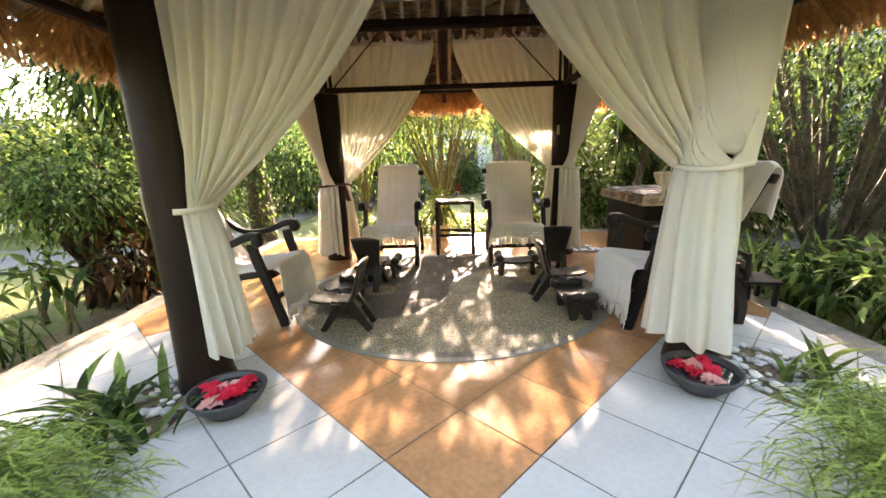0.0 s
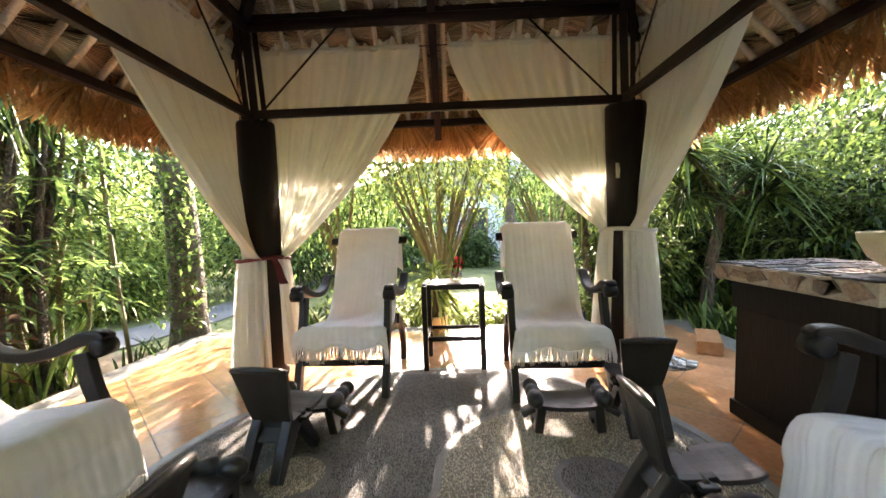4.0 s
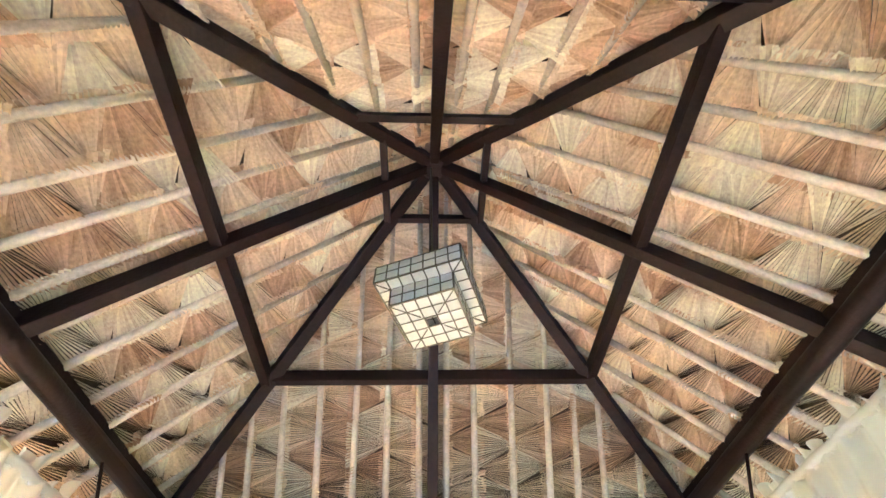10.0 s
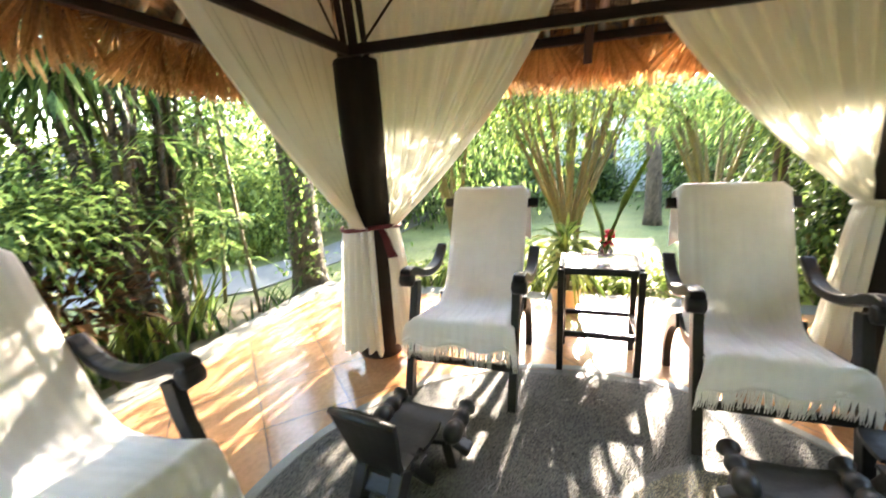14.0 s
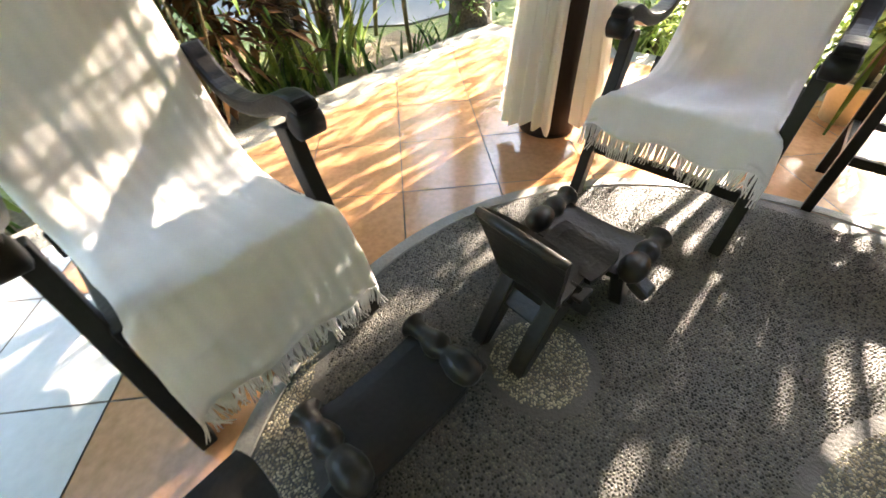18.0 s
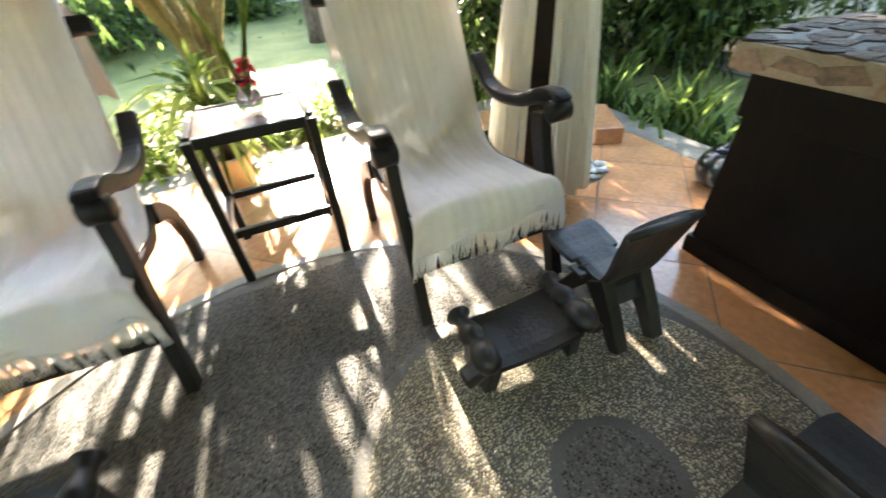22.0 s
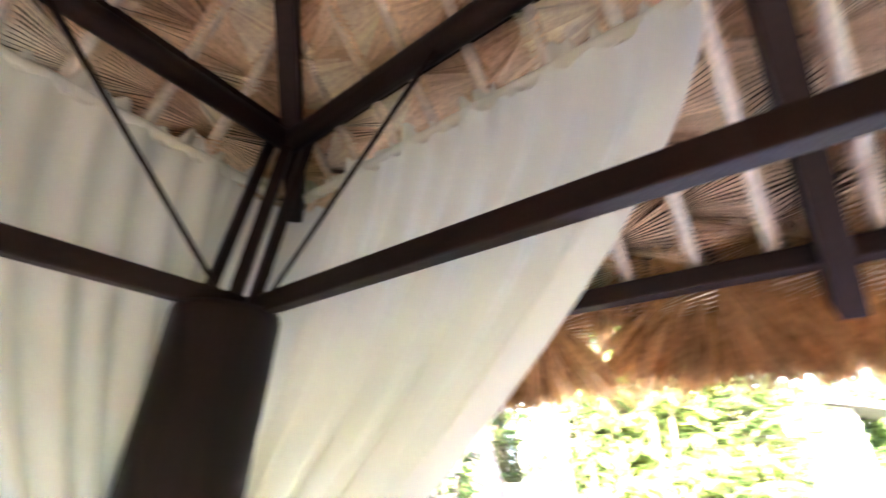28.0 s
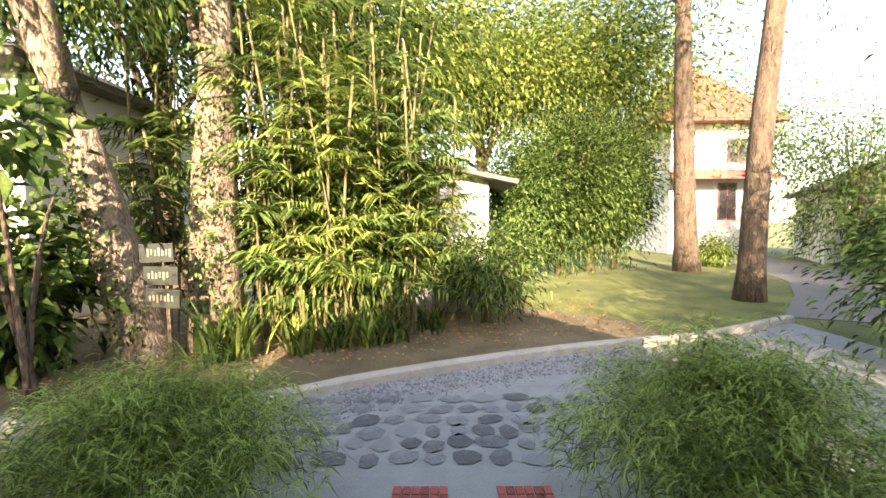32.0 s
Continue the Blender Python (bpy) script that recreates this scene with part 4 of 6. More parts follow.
# ---- foot massage stools ----
def curved_board(name, path, half, thick, mat, parent, bow=0.0):
    """A bent plank along (y, z) points, with its half width and thickness at each; bow dishes it across."""
    n, m = len(path), 6
    verts, faces = [], []
    for i, (y, z) in enumerate(path):
        y0, z0 = path[max(i - 1, 0)]
        y1, z1 = path[min(i + 1, n - 1)]
        d = math.hypot(y1 - y0, z1 - z0)
        ny, nz = -(z1 - z0) / d, (y1 - y0) / d
        for s in (-1, 1):
            for j in range(m + 1):
                u = 2 * j / m - 1
                e = s * thick[i] / 2 * (0.72 if j in (0, m) else 1.0) + bow * (1 - u * u)
                verts.append((half[i] * u, y + ny * e, z + nz * e))
    w, k = m + 1, 2 * (m + 1)
    for i in range(n - 1):
        for j in range(m):
            q = i * k + j
            faces += [(q, q + k, q + k + 1, q + 1), (q + w, q + w + 1, q + w + k + 1, q + w + k)]
        q = i * k
        faces += [(q, q + w, q + w + k, q + k), (q + m, q + m + k, q + m + w + k, q + m + w)]
    for q, flip in ((0, False), ((n - 1) * k, True)):
        for j in range(m):
            f = (q + j, q + j + 1, q + w + j + 1, q + w + j)
            faces.append(f[::-1] if flip else f)
    ob = raw(name, verts, faces, mat, parent)
    bv = bmesh.new()
    bv.from_mesh(ob.data)
    bmesh.ops.recalc_face_normals(bv, faces=bv.faces)
    bv.to_mesh(ob.data)
    bv.free()
    return ob


def stool_chair(loc, rz):
    """A low carved stool with a flared plank back, facing local -y."""
    s = thing("low_stool_chair", "low black carved wooden stool with a flared plank backrest", "stool", loc, rz, group="low stool chairs")
    for sx in (-1, 1):
        o = outline_slab("front_leg", ribbon([(-0.03, 0.225), (-0.10, 0.12), (-0.185, 0.0)], [0.075, 0.06, 0.048]), 0.05, "stoolwood", s, 0.008)
        o.location.x = sx * 0.085
        o = outline_slab("rear_leg", ribbon([(0.03, 0.235), (0.11, 0.13), (0.195, 0.0)], [0.10, 0.075, 0.05]), 0.055, "stoolwood", s, 0.008)
        o.location.x = sx * 0.085
    part("rear_apron", box_bm(0, 0, 0, 0.19, 0.03, 0.09, 0.008, m=pose(0, 0.075, 0.185, 42)), "stoolwood", s)
    curved_board("seat_panel", smooth_path([(-0.27, 0.262), (-0.19, 0.245), (-0.10, 0.236)], 3), [0.108, 0.118, 0.122, 0.122, 0.120, 0.118, 0.112], [0.016, 0.024, 0.028, 0.028, 0.028, 0.028, 0.026], "stoolwood", s, -0.004)
    curved_board("seat", [(-0.102, 0.232), (-0.05, 0.226), (0.02, 0.226), (0.07, 0.236)], [0.088, 0.092, 0.096, 0.098], [0.034] * 4, "stoolwood", s, -0.004)
    back = smooth_path([(0.045, 0.215), (0.085, 0.30), (0.12, 0.42), (0.155, 0.535)], 3)
    k = len(back)
    curved_board("backrest", back, list(np.interp(np.linspace(0, 1, k), [0, 0.35, 0.8, 1], [0.098, 0.112, 0.140, 0.148])), list(np.interp(np.linspace(0, 1, k), [0, 0.6, 0.9, 1], [0.042, 0.03, 0.03, 0.034])), "stoolwood", s, 0.012)
    tube("back_roll", [(-0.148, 0.157, 0.532), (-0.075, 0.166, 0.540), (0.0, 0.169, 0.542), (0.075, 0.166, 0.540), (0.148, 0.157, 0.532)], [0.013, 0.017, 0.018, 0.017, 0.013], "stoolwood", s, 8, "worn paler top edge")
    for sx in (-1, 1):
        part("joint_wedge", box_bm(sx * 0.115, -0.055, 0.222, 0.036, 0.07, 0.018, 0.005), "stoolwood", s)
    return s


def foot_bench(loc, rz):
    """A low foot bench with a turned spool across each end, its length along local x."""
    b = thing("foot_bench", "low black wooden foot bench with carved spool ends", "footstool", loc, rz, group="foot benches")
    top = smooth_path([(-0.17, 0.168), (-0.08, 0.156), (0.0, 0.153), (0.08, 0.156), (0.17, 0.168)], 3)
    o = curved_board("board", top, [0.122] * len(top), [0.032] * len(top), "stoolwood", b)
    o.rotation_euler.z = math.pi / 2
    for sx in (-1, 1):
        leg = outline_slab("end_leg", [(-0.085, 0.0), (-0.03, 0.0), (-0.018, 0.05), (0.018, 0.05), (0.03, 0.0), (0.085, 0.0), (0.105, 0.16), (-0.105, 0.16)], 0.05, "stoolwood", b, 0.008)
        leg.matrix_basis = pose(sx * 0.178, 0, 0, 0, -sx * 7, 0)
        bm = lathe([(0.001, -0.148), (0.022, -0.148), (0.044, -0.136), (0.046, -0.128), (0.030, -0.116), (0.026, -0.085), (0.036, -0.06), (0.044, -0.035), (0.040, -0.008), (0.026, 0.008), (0.036, 0.02), (0.047, 0.055), (0.048, 0.085), (0.040, 0.115), (0.022, 0.132), (0.001, 0.136)], 18)
        bmesh.ops.transform(bm, matrix=pose(sx * 0.192, 0, 0.198, 90, 0, 0), verts=bm.verts)
        part("spool", bm, "stoolwood", b, "", True)
        part("end_wing", box_bm(0, 0, 0, 0.085, 0.075, 0.04, 0.014, m=pose(sx * 0.235, -0.07, 0.135, 0, sx * 28, 0)), "stoolwood", b)
    return b


stool_chair((-0.82, 0.30, 0.008), 171)
foot_bench((-0.80, 0.66, 0.008), -5)
stool_chair((-0.85, -0.72, 0.008), -91)
foot_bench((-0.95, -0.27, 0.008), 84)
stool_chair((1.17, 0.63, 0.008), 177)
foot_bench((0.745, 0.60, 0.008), -2)
stool_chair((0.95, -0.19, 0.008), 89)
foot_bench((1.02, -0.57, 0.008), 90)


# ---- stone-topped counter ----
def counter():
    c = thing("stone_counter", "dark brown counter with a flagstone-edged slate top", "counter", (0, 0, 0))
    x0, x1, y0, y1, h = 1.80, 2.35, -0.10, 0.74, 0.83
    bm = bmesh.new()
    bmesh.ops.create_cube(bm, size=1.0)
    for v in bm.verts:
        t = 1.0 if v.co.z > 0 else 0.0
        gr = -0.015 * t
        v.co = Vector((x0 - gr if v.co.x < 0 else x1 + gr, y0 - gr if v.co.y < 0 else y1 + gr, h * t))
    bmesh.ops.bevel(bm, geom=bm.edges[:], offset=0.006, segments=2, affect="EDGES")
    part("body", bm, "counter", c)
    part("band", box_bm((x0 + x1) / 2, (y0 + y1) / 2, h - 0.085, x1 - x0 + 0.012, y1 - y0 + 0.012, 0.168, 0.008), "counter", c)
    part("plinth", box_bm((x0 + x1) / 2, (y0 + y1) / 2, 0.045, x1 - x0 + 0.03, y1 - y0 + 0.03, 0.09, 0.008), "counter", c)
    o = 0.065
    part("top", box_bm((x0 + x1) / 2, (y0 + y1) / 2, h + 0.048, x1 - x0 + 2 * o, y1 - y0 + 2 * o, 0.096, 0.012), "mortar", c, "pale mortar slab")
    part("top_bed", box_bm((x0 + x1) / 2, (y0 + y1) / 2, h + 0.094, x1 - x0 + 2 * o - 0.03, y1 - y0 + 2 * o - 0.03, 0.012, 0.004), "clay_dark", c, "dark mortar bed")
    r = np.random.default_rng(5)

    def stone(cx, cy, cz, a, b, normal, mat):
        n = r.integers(5, 8)
        ang = np.sort(r.uniform(0, 6.283, n) * 0.35 + np.arange(n) * 6.283 / n)
        bm = bmesh.new()
        vs = [bm.verts.new((a * math.cos(w) * r.uniform(0.8, 1.1), b * math.sin(w) * r.uniform(0.8, 1.1), 0)) for w in ang]
        f = bm.faces.new(vs)
        g = bmesh.ops.extrude_face_region(bm, geom=[f])
        bmesh.ops.translate(bm, verts=[v for v in g["geom"] if isinstance(v, bmesh.types.BMVert)], vec=(0, 0, r.uniform(0.008, 0.011) if mat == "flag" else r.uniform(0.007, 0.010)))
        bmesh.ops.recalc_face_normals(bm, faces=bm.faces)
        q = Vector(normal).to_track_quat("Z", "Y").to_matrix().to_4x4()
        bmesh.ops.transform(bm, matrix=Matrix.Translation((cx, cy, cz)) @ q, verts=bm.verts)
        part("edge_stone" if mat == "flag" else "top_stone", bm, mat, c)

    zt = h + 0.048
    for i in range(7):
        y = y0 - o + 0.08 + i * (y1 - y0 + 2 * o - 0.16) / 6
        stone(x0 - o - 0.006, y, zt + r.uniform(-0.008, 0.008), 0.074, 0.043, (-1, 0, 0), "flag")
    for i in range(5):
        x = x0 - o + 0.08 + i * (x1 - x0 + 2 * o - 0.16) / 4
        stone(x, y0 - o - 0.006, zt + r.uniform(-0.012, 0.012), 0.072, 0.043, (0, -1, 0), "flag")
        stone(x, y1 + o + 0.006, zt + r.uniform(-0.012, 0.012), 0.072, 0.043, (0, 1, 0), "flag")
    for i in range(7):
        for j in range(9):
            stone(x0 - o + 0.06 + i * 0.095 + r.uniform(-.02, .02), y0 - o + 0.06 + j * 0.108 + r.uniform(-.02, .02), h + 0.096, 0.062, 0.064, (0, 0, 1), "slate")
    return c


counter()


def slat_chair(x, y, rz):
    """A small low chair with a slatted back."""
    c = thing("small_slat_chair", "small dark wooden chair with a slatted back beside the counter", "chair", (x, y, 0), rz)
    for sx in (-1, 1):
        part("back_post", box_bm(sx * 0.13, 0.12, 0.23, 0.035, 0.035, 0.46, 0.006), "blackwood", c)
        part("front_leg", box_bm(sx * 0.13, -0.12, 0.10, 0.035, 0.035, 0.20, 0.006), "blackwood", c)
    part("seat", box_bm(0, 0, 0.21, 0.32, 0.30, 0.025, 0.006), "blackwood", c)
    for z in (0.29, 0.36, 0.43):
        part("back_slat", box_bm(0, 0.12, z, 0.23, 0.018, 0.045, 0.004), "blackwood", c)
    return c


slat_chair(2.62, -0.42, 80)


h_top = 0.945


def clay_bowl(x, y, z):
    b = thing("clay_basket", "cream clay basket bowl with a looped bamboo handle on the counter", "bowl", (x, y, z))
    part("bowl", lathe([(0.001, 0), (0.09, 0), (0.15, 0.05), (0.185, 0.13), (0.19, 0.165), (0.175, 0.165), (0.165, 0.12), (0.13, 0.05), (0.001, 0.03)], 28), "clay", b, "", True)
    pts = [(0, 0.18 * math.cos(a), 0.15 + 0.18 * math.sin(a)) for a in np.linspace(0.1, 3.04, 14)]
    tube("handle", pts, 0.009, "clay", b)
    return b


clay_bowl(2.16, 0.10, h_top).rotation_euler.z = -0.75


# ---- lantern ----
def lantern(x, y, z, rz):
    l = thing("hanging_lantern", "two-tiered square capiz shell lantern hanging under the roof", "lantern", (x, y, z), rz)

    def tier(w, z0, h, n, m):
        for s in range(4):
            R = Matrix.Rotation(s * math.pi / 2, 4, "Z")
            for i in range(n):
                for j in range(m):
                    a = w / n
                    bm = box_bm(-w / 2 + a * (i + 0.5), -w / 2, z0 + h / m * (j + 0.5), a - 0.004, 0.004, h / m - 0.004, m=R)
                    part("shell_pane", bm, "capiz", l)
            for i in range(n + 1):
                bm = box_bm(-w / 2 + w / n * i, -w / 2, z0 + h / 2, 0.005, 0.007, h, m=R)
                part("edge_strip", bm, "brass", l)
            for j in range(m + 1):
                bm = box_bm(0, -w / 2, z0 + h / m * j, w, 0.007, 0.005, m=R)
                part("edge_strip", bm, "brass", l)

    def flat(w, z0, n, hole):
        a = w / n
        for i in range(n):
            for j in range(n):
                if hole and i == n // 2 and j == n // 2:
                    continue
                part("shell_pane", box_bm(-w / 2 + a * (i + 0.5), -w / 2 + a * (j + 0.5), z0, a - 0.004, a - 0.004, 0.004), "capiz", l)
        for i in range(n + 1):
            part("edge_strip", box_bm(-w / 2 + a * i, 0, z0, 0.005, w, 0.007), "brass", l)
            part("edge_strip", box_bm(0, -w / 2 + a * i, z0, w, 0.005, 0.007), "brass", l)

    low, wide, th = 0.245, 0.343, 0.092
    tier(low, 0.0, th, 5, 2)
    flat(low, 0.0, 5, True)
    tier(wide, th, th, 7, 2)
    flat(wide, th, 7, False)
    tier(low, 2 * th, 0.06, 5, 1)
    flat(wide, 2 * th, 7, False)
    for k in range(4):
        R = Matrix.Rotation(k * math.pi / 2 + math.pi / 4, 4, "Z")
        part("corner_strip", box_bm(0.110, 0, -0.002, 0.125, 0.004, 0.005, m=R), "brass", l)
        part("corner_strip", box_bm(0.207, 0, th - 0.003, 0.068, 0.004, 0.005, m=R), "brass", l)
    tube("cord", [(0, 0, 2 * th + 0.06), (0, 0, Z_APEX - z - 0.1)], 0.006, "brass", l)
    return l


lantern(-0.022, -0.01, 2.912, -20.7)


# ---- bowls of flowers by the posts ----
def flower_bowl(x, y, seed):
    r = np.random.default_rng(seed)
    b = thing("flower_bowl", "dark clay bowl of water with floating red and pink hibiscus", "bowl", (x, y, 0), group="flower bowls")
    part("bowl", lathe([(0.001, 0.0), (0.10, 0.0), (0.105, 0.012), (0.17, 0.07), (0.20, 0.115), (0.205, 0.13), (0.19, 0.13), (0.185, 0.11), (0.15, 0.07), (0.001, 0.05)], 32), "clay_dark", b, "", True)
    part("water", lathe([(0.182, 0.098), (0.182, 0.102)], 32), "water", b, "still water")
    for k in range(7):
        a, d = 0.9 * k + r.uniform(-0.2, 0.2), (0.05, 0.115)[k % 2]
        n = 10
        an = np.arange(n) * 2.4 + r.uniform(0, 6)
        dr = np.stack([np.cos(an), np.sin(an), r.uniform(0.05, 0.5, n)], 1)
        cen = np.array([d * math.cos(a), d * math.sin(a), 0.108]) + dr * 0.008
        v, f = leaf_cloud(cen, dr, 0.062, 0.058, r, droop=0.1)
        np_mesh("petals", v, f, "red_petal" if k % 3 < 2 else "pink_petal", b, "red hibiscus" if k % 3 < 2 else "pink hibiscus")
    n = 4
    v, f = leaf_cloud(r.normal(0, 0.05, (n, 3)) * [1, 1, 0] + [0, 0, 0.106], r.normal(0, 1, (n, 3)) * [1, 1, 0.1], 0.10, 0.05, r)
    np_mesh("leaves", v, f, "leaf", b, "green leaves")
    return b


flower_bowl(-1.26, -1.81, 1)
flower_bowl(1.37, -1.73, 2)

# ---- light switch on the back post ----
sw = thing("light_switch", "ivory plastic light switch plate on the post", "switch", (1.405, 1.455, 1.60), 45)
part("plate", box_bm(0, -0.006, 0, 0.07, 0.012, 0.115, 0.004), "plastic", sw)
part("rocker", box_bm(0, -0.014, 0.0, 0.022, 0.008, 0.04, 0.002), "plastic", sw)


# ---- planting ----
def foliage(centre, radii, n, length, width, mat, r, parent, name="crown", shell=0.45, droop=0.35, clumps=14):
    """An uneven crown: leaves in clumps about random twig ends."""
    c = np.array(centre)
    k = r.normal(0, 1, (clumps, 3))
    k /= np.linalg.norm(k, axis=1)[:, None]
    k = c + k * np.array(radii) * r.uniform(shell, 0.95, (clumps, 1))
    which = r.integers(0, clumps, n)
    spread = np.array(radii) * r.uniform(0.22, 0.42, (clumps, 1))[which]
    p = k[which] + r.normal(0, 1, (n, 3)) * spread
    at = np.array(parent.location)[:2] + p[:, :2]
    free = (np.abs(at) > 2.85).any(axis=1)
    p = p[free]
    d = (p - c) / np.array(radii) + r.normal(0, 0.6, (len(p), 3))
    v, f = leaf_cloud(p, d, length, width, r, droop=droop, plain=parent.location.length > 5.5)
    return tagged(np_mesh(name, v, f, mat, parent), kind="stuff")


def shrub(loc, h, rad, mat, seed, n=2500, leaf=(0.11, 0.035), stems=7, label="", name="shrub", bare=0.35, bark="stem", lean=0.5):
    r = np.random.default_rng(seed)
    s = thing(name, label, name.replace("_", " "), loc)
    for i in range(stems):
        a, q = r.uniform(0, 6.28), r.uniform(0.3, 0.9)
        e = (rad * q * math.cos(a), rad * q * math.sin(a), h * r.uniform(0.7, 0.95))
        b = (r.normal(0, 0.06), r.normal(0, 0.06), -0.05)
        tube("stem", smooth_path([b, (e[0] * lean * 0.4, e[1] * lean * 0.4, h * 0.3), (e[0] * 0.7, e[1] * 0.7, h * 0.62), e], 2), list(np.linspace(0.012 + 0.010 * h, 0.006, 7)), bark, s, 6)
    foliage((0, 0, h * (bare + 1) / 2), (rad, rad, h * (1 - bare) / 2), n, leaf[0], leaf[1], mat, r, s, clumps=max(10, int(n / 90)))
    return s


def blade_clump(loc, n, length, width, mat, seed, label="clump of long strap leaves", spread=0.12, arch=0.6, name="strap_plant", upright=0.8):
    r = np.random.default_rng(seed)
    s = thing(name, label, "plant", loc)
    v, f = [], []
    for i in range(n):
        a, L = r.uniform(0, 6.28), length * r.uniform(0.6, 1.15)
        o = Vector((r.normal(0, spread), r.normal(0, spread), -0.02))
        d = Vector((math.cos(a), math.sin(a), 0))
        sd = Vector((-d.y, d.x, 0))
        k, b = 5, len(v)
        bend = arch * r.uniform(0.5, 1.3)
        for j in range(k + 1):
            t = j / k
            c = o + d * L * (t * (1 - upright) + bend * 0.5 * t * t) + Vector((0, 0, L * (t - 0.5 * bend * t ** 2.2)))
            w = width * (0.6 + 0.8 * t if t < 0.5 else 2.0 * (1 - t) + 0.02)
            v += [c - sd * w / 2 + Vector((0, 0, 0.15 * w)), c, c + sd * w / 2 + Vector((0, 0, 0.15 * w))]
        for j in range(k):
            q = b + 3 * j
            f += [(q, q + 1, q + 4, q + 3), (q + 1, q + 2, q + 5, q + 4)]
    tagged(raw("leaves", v, f, mat, s), kind="stuff")
    return s


def rosette_tree(loc, lean, height, seed, heads=3, leaf=0.75, mat="leaf_dark", label="screw palm with rosettes of long dark leaves on a leaning trunk"):
    r = np.random.default_rng(seed)
    s = thing("screw_palm", label, "palm", loc)
    top = Vector((lean[0], lean[1], height))
    tube("trunk", smooth_path([(0, 0, -0.1), (lean[0] * 0.2, lean[1] * 0.2, height * 0.35), (lean[0] * 0.7, lean[1] * 0.7, height * 0.7), top], 3), list(np.linspace(0.085, 0.055, 10)), "bark", s, 9)
    v, f = [], []
    for hd in range(heads):
        e = top + Vector((r.normal(0, 0.35), r.normal(0, 0.35), r.uniform(-0.1, 0.6)))
        tube("limb", [top - Vector((0, 0, 0.15)), (top + e) / 2 + Vector((0, 0, 0.02)), e], [0.05, 0.042, 0.035], "bark", s, 7)
        for i in range(110):
            d = Vector(r.normal(0, 1, 3))
            d.z = d.z * 0.7 + 0.25
            d.normalize()
            sd = d.cross(Vector((0, 0, 1))).normalized()
            L, w, b, k = leaf * r.uniform(0.7, 1.1), 0.035, len(v), 5
            for j in range(k + 1):
                t = j / k
                c = e + d * L * t - Vector((0, 0, 0.35 * L * t ** 2.2))
                ww = w * (1.1 - t ** 2) + 0.002
                up = Vector((0, 0, 0.2 * ww))
                v += [c - sd * ww / 2 + up, c, c + sd * ww / 2 + up]
            for j in range(k):
                q = b + 3 * j
                f += [(q, q + 1, q + 4, q + 3), (q + 1, q + 2, q + 5, q + 4)]
    tagged(raw("leaves", v, f, mat, s), kind="stuff")
    return s


def cane_clump(loc, n, height, rad, seed, mat="leaf", label="clump of tall palm canes with arching leaves", leaves=60, thick=0.03):
    """Canes with feathered fronds."""
    r = np.random.default_rng(seed)
    s = thing("cane_palm", label, "palm", loc)
    cen, dr = [], []
    for i in range(n):
        b = Vector((r.normal(0, rad * 0.4), r.normal(0, rad * 0.4), -0.05))
        hh = height * r.uniform(0.6, 1.05)
        t = b + Vector((r.normal(0, rad * 0.5), r.normal(0, rad * 0.5), hh))
        tube("cane", smooth_path([b, (b + t) / 2 + Vector((r.normal(0, 0.06), r.normal(0, 0.06), 0)), t], 3), thick * r.uniform(0.6, 1.2), "stem", s, 6)
        for q in range(10):
            o = b.lerp(t, r.uniform(0.2, 1.0))
            a = r.uniform(0, 6.28)
            d = Vector((math.cos(a), math.sin(a), r.uniform(0.3, 1.1))).normalized()
            L = r.uniform(0.5, 1.0)
            for k in range(leaves // 7 + 6):
                u = (k + 1) / (leaves // 7 + 6)
                p = o + d * L * u - Vector((0, 0, 0.4 * L * u * u))
                sd = d.cross(Vector((0, 0, 1))).normalized() * (1 if k % 2 else -1)
                cen.append(p)
                dr.append(sd + d * 0.7 + Vector((0, 0, -0.1)))
    v, f = leaf_cloud(np.array([tuple(c) for c in cen]), np.array([tuple(c) for c in dr]), 0.36, 0.042, r, droop=0.6)
    tagged(np_mesh("fronds", v, f, mat, s), kind="stuff")
    return s


def tree(loc, h, r0, crown, crown_r, n, mat, seed, bark="bark", lean=(0, 0), limbs=7, leaf=(0.16, 0.06), label="tree with a rough trunk and an open leafy crown", low=0.5):
    r = np.random.default_rng(seed)
    s = thing("tree", label, "tree", loc)
    top = Vector((lean[0], lean[1], h))
    pts = smooth_path([(0, 0, -0.15), (lean[0] * 0.25 + 0.04, lean[1] * 0.25, h * 0.3), (lean[0] * 0.6 - 0.04, lean[1] * 0.6, h * 0.65), top], 4)
    rad = np.interp(np.linspace(0, 1, len(pts)), [0, 0.06, 0.4, 1], [r0 * 1.35, r0 * 1.05, r0 * 0.85, r0 * 0.4])
    tube("trunk", pts, list(rad), bark, s, 14)
    for i in range(limbs):
        q = r.uniform(low, 0.98)
        o = Vector(pts[int(q * (len(pts) - 1))])
        a = r.uniform(0, 6.28)
        e = Vector((crown[0], crown[1], crown[2])) + Vector((math.cos(a) * crown_r[0] * 0.75, math.sin(a) * crown_r[1] * 0.75, r.uniform(-0.5, 0.6) * crown_r[2]))
        tube("limb", smooth_path([o, (o + e) / 2 + Vector((0, 0, 0.25)), e], 3), list(np.linspace(r0 * 0.35, 0.015, 7)), bark, s, 7)
    foliage(crown, crown_r, n, leaf[0], leaf[1], mat, r, s, clumps=max(16, n // 110))
    return s


